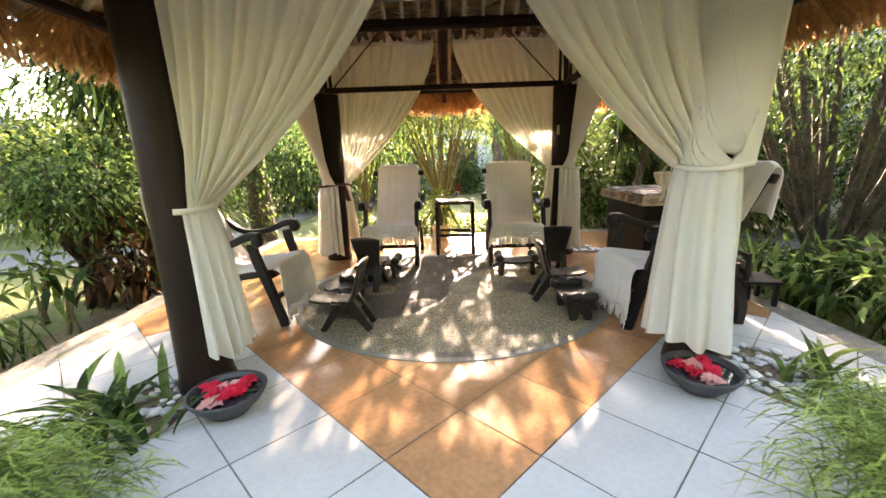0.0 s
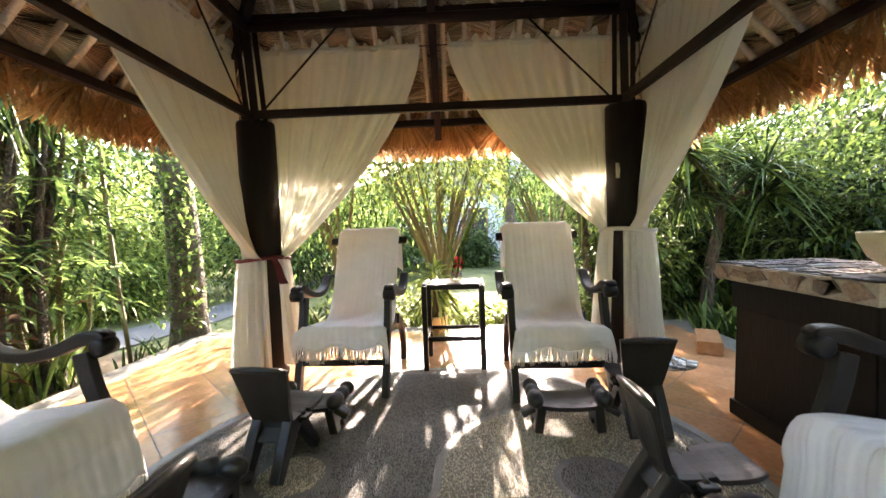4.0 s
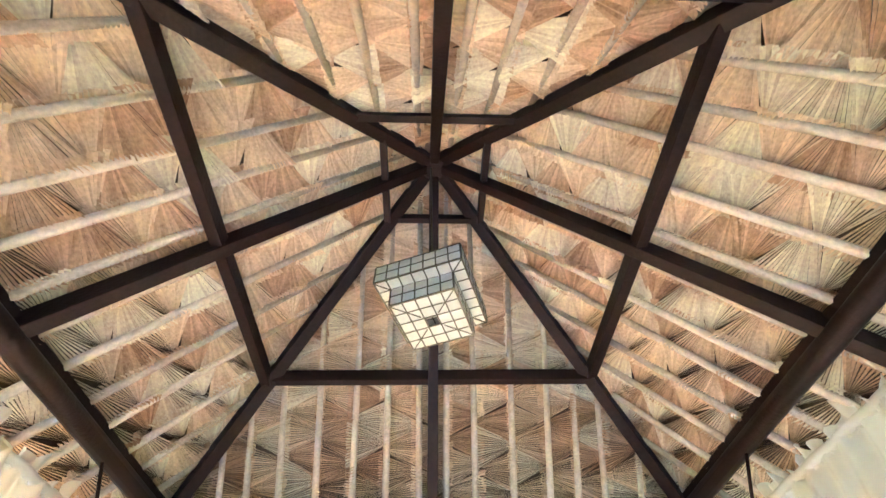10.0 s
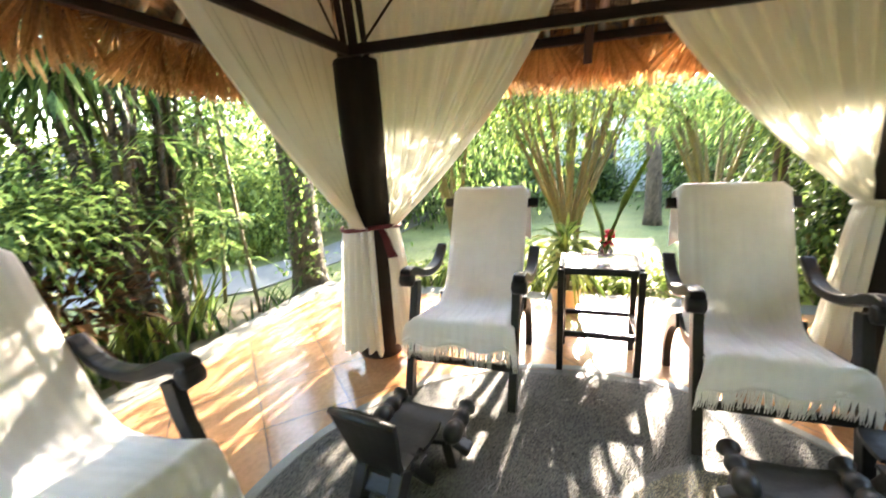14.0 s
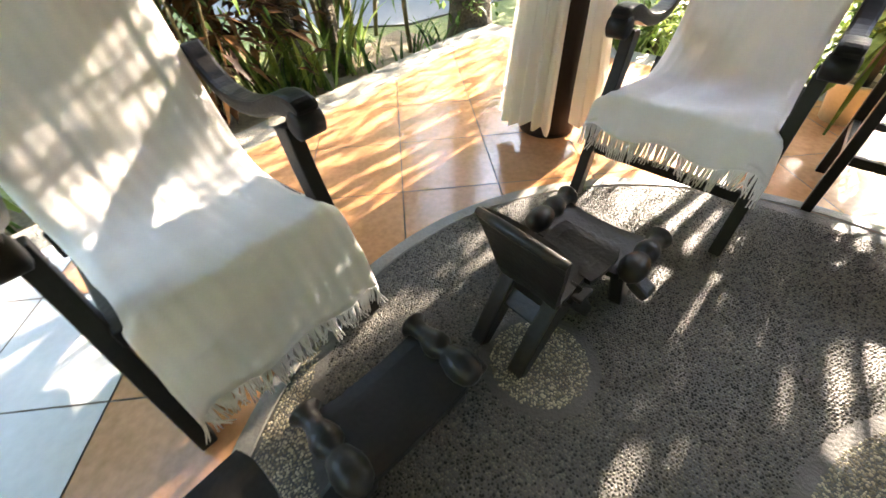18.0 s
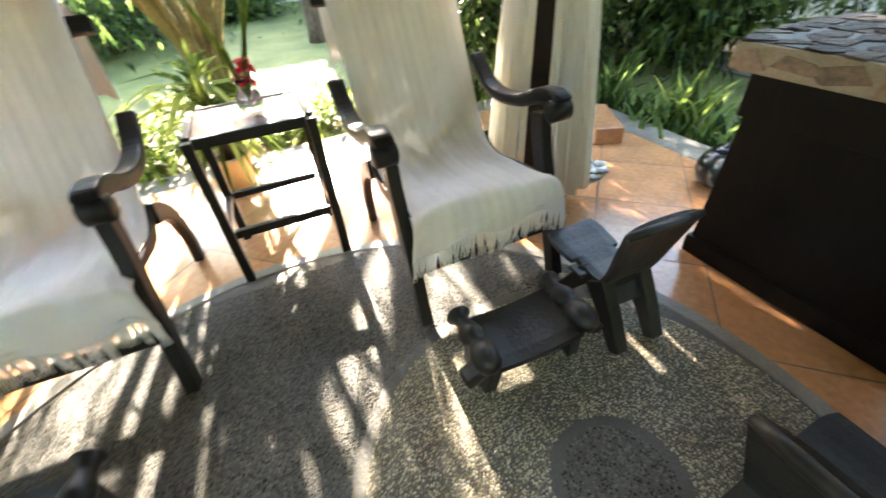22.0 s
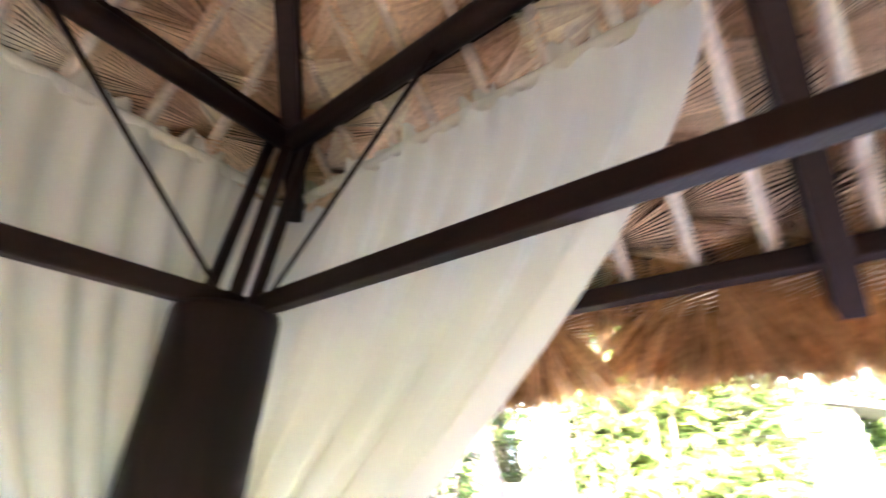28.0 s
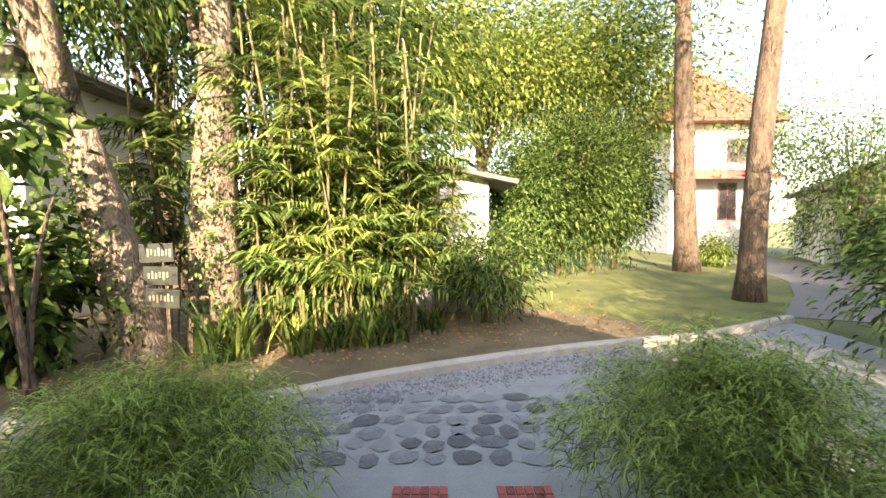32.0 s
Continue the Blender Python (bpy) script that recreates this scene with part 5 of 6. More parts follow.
def feathery_bamboo(loc, rad, h, seed):
    """A low dense mound of fine drooping bamboo leaves."""
    r = np.random.default_rng(seed)
    s = thing("feathery_bamboo", "low mound of fine feathery dwarf bamboo", "bamboo", loc)
    cen, dr = [], []
    for i in range(560):
        a, q = r.uniform(0, 6.28), r.uniform(0.1, 1.0)
        e = Vector((math.cos(a) * rad * q, math.sin(a) * rad * q, h * (1 - 0.45 * q * q) * r.uniform(0.8, 1.1)))
        b = Vector((r.normal(0, rad * 0.15), r.normal(0, rad * 0.15), -0.03))
        m = (b + e) / 2 + Vector((0, 0, h * 0.22))
        path = smooth_path([b, m, e], 4)
        if i < 40:
            tube("culm", path, list(np.linspace(0.004, 0.0015, len(path))), "stem", s, 4)
        for p in path[3:]:
            for k in range(8):
                cen.append(np.array(p) + r.normal(0, 0.035, 3))
                dr.append((e - b).normalized() * 0.6 + Vector((r.normal(0, 0.8), r.normal(0, 0.8), r.uniform(-0.5, 0.25))))
    v, f = leaf_cloud(np.array([tuple(c) for c in cen]), np.array([tuple(c) for c in dr]), 0.13, 0.0065, r, droop=0.6)
    tagged(np_mesh("leaves", v, f, "bamboo_leaf", s), kind="stuff")
    return s


G = GROUND
# behind the pavilion
rng2 = np.random.default_rng(77)
shrub((-0.1, 4.2, G), 3.0, 1.15, "leaf_lime", 31, 6500, (0.10, 0.03), 20, "multi-stemmed shrub with yellow-green leaves behind the chairs", bare=0.60)
shrub((1.7, 5.0, G), 3.0, 1.0, "leaf", 32, 3200, (0.10, 0.03), 14, "multi-stemmed shrub with yellow-green leaves", bare=0.6)
for i, (x, y) in enumerate([(-2.2, 3.55), (-1.7, 3.4), (-1.2, 3.6), (-0.75, 3.4), (-0.35, 3.55), (1.5, 3.5), (1.9, 3.6), (2.3, 3.5)]):
    blade_clump((x, y, G), 26, rng.uniform(0.45, 0.72), 0.045, "leaf_lime", 100 + i)
shrub((-1.6, 4.5, G), 3.3, 1.4, "leaf", 33, 9000, (0.10, 0.03), 10, "multi-stemmed shrub with yellow-green leaves by the tree", bare=0.4)
for i, (x, y) in enumerate([(-1.5, 3.6), (-0.9, 3.55), (-0.3, 3.6), (0.2, 3.75), (0.7, 3.7), (1.2, 3.65), (1.7, 3.7)]):
    shrub((x, y, G), 0.30 if 0 < x < 1.3 else 0.46, 0.34, "leaf_lime", 130 + i, 420, (0.15, 0.04), 6, "low leafy yellow-green ginger behind the floor", "low_plant", bare=0.05)
shrub((-4.2, 8.8, G), 2.9, 1.7, "leaf_dark", 138, 7000, (0.14, 0.05), 12, "large dark leafy shrub beyond the path", bare=0.08)
shrub((2.35, 3.85, G), 1.75, 0.65, "leaf_dark", 137, 3600, (0.14, 0.045), 9, "dark leafy shrub behind the back post", bare=0.05)
for i, (x, y) in enumerate([(2.95, 2.75), (3.05, 2.3), (2.95, 1.9), (3.1, 1.5), (3.0, 1.1), (3.4, 2.0), (3.45, 1.3)]):
    blade_clump((x, y, G), 24, rng2.uniform(0.4, 0.62), 0.05, "leaf", 180 + i)
rosette_tree((3.25, 3.4, G), (0.3, 0.1, 0), 1.7, 41, 6, 0.9)
rosette_tree((1.95, 3.7, G), (-0.1, 0.1, 0), 1.75, 42, 4, 0.85, "leaf_lime", "screw palm with long sunlit leaves")
# added tree, crown out of view above the eave, to dapple the back curtains
tree((1.6, 8.2, G), 4.4, 0.16, (-1.2, -0.8, 4.55), (3.4, 1.2, 0.5), 2600, "leaf", 54, lean=(-0.4, -0.3), limbs=14, leaf=(0.13, 0.055), label="added unseen tree behind the pavilion that dapples the curtains' sun")
# to one side: red shrubs, canes, a tree
tree((-3.2, 3.15, G), 5.5, 0.2, (0, 0.3, 5.5), (2.2, 2.2, 1.4), 3500, "leaf", 51, "mossy", (-0.4, 0.2), label="tree with a thick mossy trunk at the corner of the floor")
shrub((-3.55, 0.55, G), 1.0, 0.5, "leaf_red", 61, 500, (0.18, 0.06), 8, "shrub of dark red leaves beside the floor", "red_shrub", bare=0.2)
shrub((-3.85, 0.45, G), 1.75, 0.8, "leaf", 62, 5000, (0.10, 0.032), 16, "green leafy shrub beside the floor", bare=0.5, bark="bark")
shrub((-3.6, 1.7, G), 3.5, 0.5, "leaf", 68, 500, (0.34, 0.05), 9, "cluster of upright grey-brown palm stems", "stem_palm", bare=0.75, bark="mossy", lean=0.3)
shrub((-3.75, 1.35, G), 3.7, 1.0, "leaf", 63, 1800, (0.30, 0.045), 13, "cluster of thick grey-brown palm stems beside the floor", "stem_palm", bare=0.62, bark="mossy", lean=0.7)
for i, (x, y) in enumerate([(-3.45, 1.35), (-3.6, 1.75), (-3.5, 0.95)]):
    blade_clump((x, y, G), 30, 0.85, 0.04, "leaf_lime", 150 + i, "upright clump of bright strap leaves among the stems", 0.1, 0.5)
cane_clump((-4.1, 2.1, G), 12, 3.6, 0.6, 64)
for i, (x, y) in enumerate([(-3.35, 1.9), (-3.5, 1.1), (-3.4, -0.9), (-3.6, -1.6), (-3.2, 2.5)]):
    blade_clump((x, y, G), 20, 0.5, 0.03, "leaf", 140 + i)
WALL = [(-6.2, 5.6, 2.2, 1.3, "leaf_lime"), (-7.8, 6.4, 3.2, 1.8, "leaf_lime"), (-8.9, 6.2, 3.0, 1.6, "leaf_dark"), (-11.0, -0.6, 3.2, 1.8, "leaf_lime"), (-8.2, -2.0, 2.8, 1.7, "leaf"), (-8.6, -4.8, 2.6, 1.6, "leaf"),
        (-4.4, 8.2, 3.0, 1.7, "leaf"), (-1.9, 10.2, 2.8, 1.7, "leaf_dark"), (3.4, 10.2, 3.2, 1.8, "leaf"), (5.4, 7.6, 3.4, 1.7, "leaf_dark"), (6.9, 5.2, 3.4, 1.7, "leaf_dark"),
        (7.6, 2.6, 3.4, 1.8, "leaf_dark"), (7.9, -0.2, 3.0, 1.7, "leaf"), (7.9, -3.2, 2.8, 1.7, "leaf_lime"), (4.2, 5.2, 2.4, 1.0, "leaf_dark"), (5.0, 3.4, 2.2, 0.9, "leaf_dark"), (-5.9, 4.9, 1.2, 0.7, "leaf_lime"), (3.7, 4.6, 1.2, 0.8, "leaf_dark")]
WALL += [(x, 12.6 + 0.5 * math.sin(x * 2), 3.0, 1.4, "leaf_dark" if j % 2 else "leaf") for j, x in enumerate((-9, -7, -5, -3.2, -1.6, 3.4, 5.2, 7.2, 9.2))] + [(0.6, 12.8, 1.2, 0.9, "leaf_dark")]
for i, (x, y, h, rd, mt) in enumerate(WALL):
    shrub((x, y, G), h, rd, mt, 200 + i, 8500, (0.13, 0.05), 6, "dense green garden shrub", bare=0.05)
# to the other side: spreading small tree, strap plants
shrub((3.95, 0.35, G), 3.9, 2.1, "leaf_dark", 71, 15000, (0.085, 0.032), 34, "large many-stemmed thicket behind the counter", "thicket", bare=0.42, bark="mossy", lean=0.9)
shrub((4.9, -2.4, G), 3.2, 1.3, "leaf_dark", 72, 8000, (0.085, 0.032), 16, "many-stemmed dark thicket beside the path", "thicket", bare=0.4, bark="mossy", lean=0.9)
for i, (x, y) in enumerate([(3.1, -0.4), (3.3, -1.1), (3.05, -1.7), (3.3, -2.4), (3.1, 0.4), (3.2, 1.9), (3.0, 2.6), (3.4, -3.1)]):
    blade_clump((x, y, G), 34, rng.uniform(0.65, 1.05), 0.04, "leaf_lime" if i % 2 else "leaf", 160 + i)
for i, (x, y) in enumerate([(3.5, -0.9), (3.6, -1.7), (3.5, -2.5), (3.9, -2.0), (3.4, -0.2)]):
    shrub((x, y, G), 0.7, 0.45, "leaf_lime" if i % 2 else "leaf", 690 + i, 500, (0.17, 0.06), 7, "low bright leafy plant beside the floor", "low_plant", bare=0.1)
blade_clump((2.35, -3.4, G), 46, 1.05, 0.045, "leaf", 188, "large clump of long arching strap leaves at the corner", 0.14, 0.7)
# by the entrance
feathery_bamboo((1.65, -2.95, -0.02), 0.72, 0.60, 81)
feathery_bamboo((-1.70, -2.95, -0.02), 0.68, 0.52, 82)
feathery_bamboo((1.45, -4.15, GROUND), 0.98, 1.0, 83)
feathery_bamboo((-1.5, -4.2, GROUND), 0.98, 1.12, 84)
shrub((-4.5, 1.1, G), 2.0, 0.9, "leaf_lime", 66, 4200, (0.11, 0.035), 12, "green leafy shrub behind the red shrub", bare=0.5, bark="bark")
for i, (x, y, h) in enumerate([(-3.5, -0.35, 0.75), (-3.7, -0.9, 0.9), (-3.45, -1.3, 0.6), (-4.0, -0.1, 0.8), (-3.5, -2.1, 0.7), (-3.9, -1.7, 0.5)]):
    shrub((x, y, G), h, 0.28, "leaf_lime" if i % 2 else "leaf", 670 + i, 34, (0.22, 0.07), 3, "thin young ginger plant with a few broad leaves", "young_plant", bare=0.45)


def pebble_patch(cx, cy, rx, ry, n, seed, label):
    """A bed of loose river pebbles, each one a stone."""
    r = np.random.default_rng(seed)
    p = thing("pebble_bed", label, "pebbles", (cx, cy, 0))
    bed = lathe([(1.0, 0.0), (0.97, 0.006)], 24)
    bmesh.ops.scale(bed, vec=(rx, ry, 1), verts=bed.verts)
    part("soil", bed, "soil", p)
    shapes = []
    for k in range(4):
        bm = bmesh.new()
        bmesh.ops.create_icosphere(bm, subdivisions=1, radius=1.0)
        for v in bm.verts:
            v.co *= 1 + r.uniform(-0.12, 0.12)
        me = bpy.data.meshes.new("pebble")
        bm.to_mesh(me)
        bm.free()
        me.materials.append(M["stone"])
        me.shade_smooth()
        shapes.append(me)
    for i in range(n):
        a, q = r.uniform(0, 6.28), math.sqrt(r.uniform(0.05, 1))
        o = new("pebble", shapes[i % 4])
        o.parent = p
        k = r.uniform(0.016, 0.034)
        o.matrix_basis = pose(rx * q * math.cos(a), ry * q * math.sin(a), 0.006 + k * 0.45, 0, 0, r.uniform(0, 360)) @ Matrix.Diagonal((k * 1.25, k, k * 0.6, 1))
    return p


pebble_patch(-1.86, -1.86, 0.36, 0.34, 120, 1, "bed of pale river pebbles beside the post")
pebble_patch(1.90, -1.62, 0.26, 0.36, 90, 2, "bed of grey river pebbles beside the post")
pebble_patch(1.88, 1.66, 0.22, 0.2, 50, 3, "dark ring of pebbles around the post")
blade_clump((-1.95, -1.9, 0.0), 26, 0.42, 0.06, "leaf", 181, "small broad-leaved plant among the pebbles", 0.14, 0.9, "bed_plant", 0.6)
blade_clump((-1.72, -2.1, 0.0), 18, 0.34, 0.055, "leaf", 182, "small broad-leaved plant among the pebbles", 0.12, 0.9, "bed_plant", 0.6)
blade_clump((2.0, -1.75, 0.0), 22, 0.36, 0.04, "leaf_lime", 183, "small strap-leaved plant among the pebbles", 0.12, 0.9, "bed_plant", 0.6)
ball = thing("gazing_ball", "dark polished ceramic garden ball beside the counter", "garden ball", (2.40, 0.98, 0))
part("ball", lathe([(0.001, 0.0)] + [(0.12 * math.sin(a), 0.12 - 0.12 * math.cos(a)) for a in np.linspace(0.25, 3.0, 14)] + [(0.001, 0.24)], 28), "water", ball, "", True)
ledge = thing("brick_ledge", "low terracotta ledge at the edge of the floor", "ledge", (2.46, 2.05, 0), 62)
part("ledge", box_bm(0, 0, 0.06, 0.5, 0.2, 0.12, 0.012), "terracotta", ledge)
pot = thing("orchid_pot", "white clay pot with a spiky striped plant behind the table", "pot plant", (-0.12, 2.72, 0))
part("pot", lathe([(0.001, 0), (0.10, 0), (0.14, 0.22), (0.15, 0.24), (0.13, 0.24), (0.12, 0.20), (0.001, 0.19)], 24), "clay", pot, "", True)
part("soil", lathe([(0.12, 0.19), (0.12, 0.205)], 20), "soil", pot)
tube("stem", [(0, 0, 0.2), (0.01, 0, 0.42), (0.0, 0.02, 0.62)], [0.035, 0.03, 0.02], "bark", pot)
vv, ff = leaf_cloud(np.array([[0, 0, 0.4 + 0.003 * i] for i in range(110)]), rng.normal(0, 1, (110, 3)) + np.array([0, 0, 0.5]), 0.5, 0.045, rng, droop=0.5)
np_mesh("leaves", vv, ff, "leaf_lime", pot)
tree((-6.8, -1.6, G), 4.2, 0.13, (0, 0, 4.9), (2.4, 2.4, 1.5), 9000, "leaf", 310, lean=(0.3, 0.2), limbs=10, leaf=(0.18, 0.06), label="slender garden tree with a spreading crown beyond the lawn")
# far trees all round
for i, (x, y, h, s) in enumerate([(-10, 12, 8, 3.4), (-9, 18, 8, 3.5), (10.5, 15, 8, 3.4), (12, 10, 8, 3.4), (13, 0, 7, 3.2), (-13, 3, 8, 3.4), (-13, -6, 8, 3.4), (11, -9, 7, 3.2)]):
    tree((x, y, G), h * 0.6, 0.22, (0, 0, h * 0.62), (s, s, h * 0.4), 9000, "leaf" if i % 2 else "leaf_dark", 300 + i, leaf=(0.24, 0.10))


# ---- buildings ----
def house(name, label, loc, rz, sx, sy, h, roof_h, roofmat, over=0.5, windows=(), eave_t=0.12):
    b = thing(name, label, "house", loc, rz)
    part("wall", box_bm(0, 0, h / 2, sx, sy, h, 0.01), "plaster", b)
    bm = bmesh.new()
    a, c = sx / 2 + over, sy / 2 + over
    ridge = max(sx - sy, 0) / 2
    vs = [bm.verts.new(p) for p in [(-a, -c, h), (a, -c, h), (a, c, h), (-a, c, h), (-ridge, 0, h + roof_h), (ridge + 0.01, 0, h + roof_h)]]
    for f in [(0, 1, 5, 4), (1, 2, 5), (2, 3, 4, 5), (3, 0, 4), (3, 2, 1, 0)]:
        bm.faces.new([vs[i] for i in f])
    part("roof", bm, roofmat, b)
    part("fascia", box_bm(0, 0, h - eave_t / 2 - 0.005, 2 * a - 0.04, 2 * c - 0.04, eave_t, 0.01), roofmat, b)
    for face, u, z, w, hh in windows:
        R = Matrix.Rotation(math.radians(face), 4, "Z")
        d = (sy if face in (0, 180) else sx) / 2
        win = part("window", box_bm(u, -d - 0.012, z, w, 0.03, hh, 0.004, m=R), "pane", b, "dark window pane")
        for dx, dz, ww, h2 in [(-w / 2, 0, 0.07, hh + 0.1), (w / 2, 0, 0.07, hh + 0.1), (0, -hh / 2, w, 0.07), (0, hh / 2, w, 0.07), (0, 0, 0.05, hh)]:
            part("frame", box_bm(u + dx, -d - 0.03, z + dz, ww, 0.06, h2, 0.004, m=R), "roof_red", win)
    return b


house("house", "white plastered house with a grey roof across the lawn", (0.8, 17.5, G), 0, 9, 5, 3.0, 1.6, "roof_grey", windows=[(0, -2.2, 1.5, 1.2, 1.3), (0, 0.2, 1.1, 1.0, 2.1), (0, 2.4, 1.5, 1.2, 1.3)])
house("house", "white plastered house behind the palms", (11, 7, G), 70, 8, 6, 3.0, 1.6, "roof_grey", windows=[(0, -2, 1.5, 1.2, 1.3), (0, 1, 1.5, 1.2, 1.3)])
# ---- drive and entrance path in front ----
def strip_mesh(name, left, right, z, mat, label, category, thick=0.06):
    """A paved strip between two edge lines."""
    v, f = [], []
    for (a, b), (c, d) in zip(left, right):
        v += [(a, b, z), (c, d, z), (a, b, z - thick), (c, d, z - thick)]
    for i in range(len(left) - 1):
        q = 4 * i
        f += [(q, q + 1, q + 5, q + 4), (q + 2, q, q + 4, q + 6), (q + 1, q + 3, q + 7, q + 5)]
    n = len(v)
    f += [(0, 2, 3, 1), (n - 4, n - 3, n - 1, n - 2)]
    return tagged(raw(name, v, f, mat), label, category, kind="structure")


KERB = smooth_path([(7.5, -5.2), (4.5, -5.4), (2.6, -5.75), (1.53, -6.12), (0.95, -6.45), (-0.12, -6.94), (-1.66, -7.52), (-3.0, -7.88), (-3.95, -8.15), (-6.0, -9.15)], 5)
v, f = [], []
for i, (x, y) in enumerate(KERB):
    a, b = KERB[max(i - 1, 0)], KERB[min(i + 1, len(KERB) - 1)]
    t = Vector((b[0] - a[0], b[1] - a[1], 0)).normalized()
    n = Vector((-t.y, t.x, 0))
    c = Vector((x, y, 0))
    for o, z in ((-0.07, G - 0.1), (-0.065, G + 0.10), (-0.05, G + 0.125), (0.05, G + 0.125), (0.065, G + 0.10), (0.07, G - 0.1)):
        v.append(c + n * o + Vector((0, 0, z)))
for i in range(len(KERB) - 1):
    for j in range(5):
        q = 6 * i + j
        f.append((q, q + 1, q + 7, q + 6))
tagged(raw("kerb", v, f, "kerb"), "pale concrete kerb curving along the gravel", "kerb", kind="structure")
front_edge = [(x, y + 0.62 + 0.05 * math.sin(x * 3)) for x, y in KERB]
strip_mesh("gravel_strip", [(x, y + 0.08) for x, y in KERB], front_edge, G + 0.010, "gravel", "grey gravel strip along the kerb", "gravel")
strip_mesh("path", [(x, y) for x, y in front_edge], [(x, -4.05) for x, y in front_edge], G + 0.016, "cement", "cement path with set grey stones before the pavilion", "path")
path_ob = bpy.data.objects["path"]
v, f = [], []
for i in range(5200):
    k = rng.uniform(10, len(KERB) - 8)
    x, y = KERB[int(k)]
    p = Vector((x + rng.uniform(-0.35, 0.35), y + rng.uniform(0.12, 0.66), G + 0.010))
    r = rng.uniform(0.012, 0.026)
    b = len(v)
    for j in range(4):
        a = j * 1.5708 + rng.uniform(-0.4, 0.4)
        v.append(p + Vector((r * math.cos(a), r * math.sin(a), 0)))
    v.append(p + Vector((rng.uniform(-0.3, 0.3) * r, rng.uniform(-0.3, 0.3) * r, r * 0.9)))
    f += [(b, b + 1, b + 4), (b + 1, b + 2, b + 4), (b + 2, b + 3, b + 4), (b + 3, b, b + 4)]
tagged(raw("gravel", v, f, "gravel"), "loose grey gravel", "gravel", kind="stuff")
rs = np.random.default_rng(21)
rows_y = np.arange(-6.12, -4.9, 0.205)
for ri, y in enumerate(rows_y):
    x = -2.6 + 0.12 * (ri % 2)
    while x < 2.6:
        w, h = rs.uniform(0.15, 0.32), rs.uniform(0.085, 0.125)
        n = int(rs.integers(6, 9))
        bm = bmesh.new()
        pts = [(w * 0.5 * math.cos(6.283 * k / n + 0.3) * rs.uniform(0.75, 1.12), h * math.sin(6.283 * k / n + 0.3) * rs.uniform(0.75, 1.12)) for k in range(n)]
        fc = bm.faces.new([bm.verts.new((px, py, 0)) for px, py in pts])
        bmesh.ops.inset_region(bm, faces=[fc], thickness=0.012, depth=0.0)
        for vt in fc.verts:
            vt.co.z = 0.010
        o = part("paving_stone", bm, "cobble", path_ob)
        o.location = (x + w / 2, y + rs.uniform(-0.045, 0.045), G + 0.0165)
        o.rotation_euler.z = rs.uniform(-0.35, 0.35)
        x += w * 0.96 + rs.uniform(0.0, 0.07)
# threshold slabs with red pavers
step = slab("threshold", -0.95, 0.85, -4.9, PY0 - 0.02, G - 0.1, G + 0.03, "cement", None)
tagged(step, "pale cement threshold with inset red brick panels", "threshold", kind="structure")
for cx in (-0.55, 0.12):
    for i in range(6):
        for j in range(5):
            o = part("brick", box_bm(cx - 0.15 + i * 0.06, -4.72 + j * 0.085, G + 0.034, 0.052, 0.076, 0.02, 0.003), "redbrick", step)
strip_mesh("drive", [(-6.2, -9.5), (-8.2, -11.6), (-9.9, -13.8), (-11.6, -18), (-12.2, -27)], [(-9.4, -8.2), (-11.2, -10.4), (-13.0, -13.2), (-15, -18), (-15.6, -27)], G + 0.02, "asphalt", "sunlit pale concrete drive curving to the house", "road")
strip_mesh("path_side", [(-14, 0.6), (-9, 1.5), (-6.8, 1.95), (-4.9, 2.35), (-4.05, 3.1), (-3.7, 4.6), (-3.5, 10)], [(-14, 2.8), (-9, 3.6), (-6.8, 3.5), (-5.6, 3.55), (-4.9, 4.0), (-4.6, 5), (-4.5, 10)], G + 0.02, "asphalt", "grey concrete garden path", "path")
strip_mesh("path_far", [(6.2, -4.2), (6.0, 2), (6.4, 9)], [(5.0, -4.2), (4.9, 2), (5.2, 9)], G + 0.02, "asphalt", "grey concrete garden path", "path")
# bare soil under the planting
strip_mesh("soil_bed", [(7, -5.4), (2.6, -5.9), (0.57, -6.8), (-2.0, -7.75), (-3.4, -8.1)], [(7, -11), (2.6, -11), (0.57, -11), (-1.4, -10.6), (-3.4, -9.2)], G + 0.012, "soil", "bare earth with dry leaves", "soil")
strip_mesh("soil_bed_side", [(-3.08, -3.2), (-3.08, 0.2), (-3.08, 2.9)], [(-3.5, -3.2), (-3.7, 0.2), (-4.0, 2.9)], G + 0.02, "soil", "dark earth bed beside the floor", "soil")
strip_mesh("soil_bed_back", [(-3.05, 3.21), (2.9, 3.21)], [(-3.05, 3.9), (2.9, 3.9)], G + 0.02, "soil", "dark earth bed behind the floor", "soil")

n = 1500
lx = rng.uniform(-3.2, 6.0, n)
cen = np.stack([lx, np.interp(lx, [-3.4, -2, 0.57, 2.6, 6], [-8.7, -8.3, -7.45, -6.7, -6.3]) - rng.uniform(0, 2.6, n) ** 1.1, np.full(n, G + 0.03)], 1)
vv, ff = leaf_cloud(cen, rng.normal(0, 1, (n, 3)) * [1, 1, 0.12], 0.075, 0.032, rng, droop=0.0)
tagged(np_mesh("leaf_litter", vv, ff, "fringe"), "scattered dry brown leaves on the earth", "dry leaves", kind="stuff")
tree((3.75, -7.35, G), 4.6, 0.30, (1.4, 0.2, 5.6), (2.2, 2.0, 1.3), 6000, "leaf", 401, "bark_pale", (1.35, 0.1), 5, (0.16, 0.07), "old pale tree with a leaning vine-covered trunk")
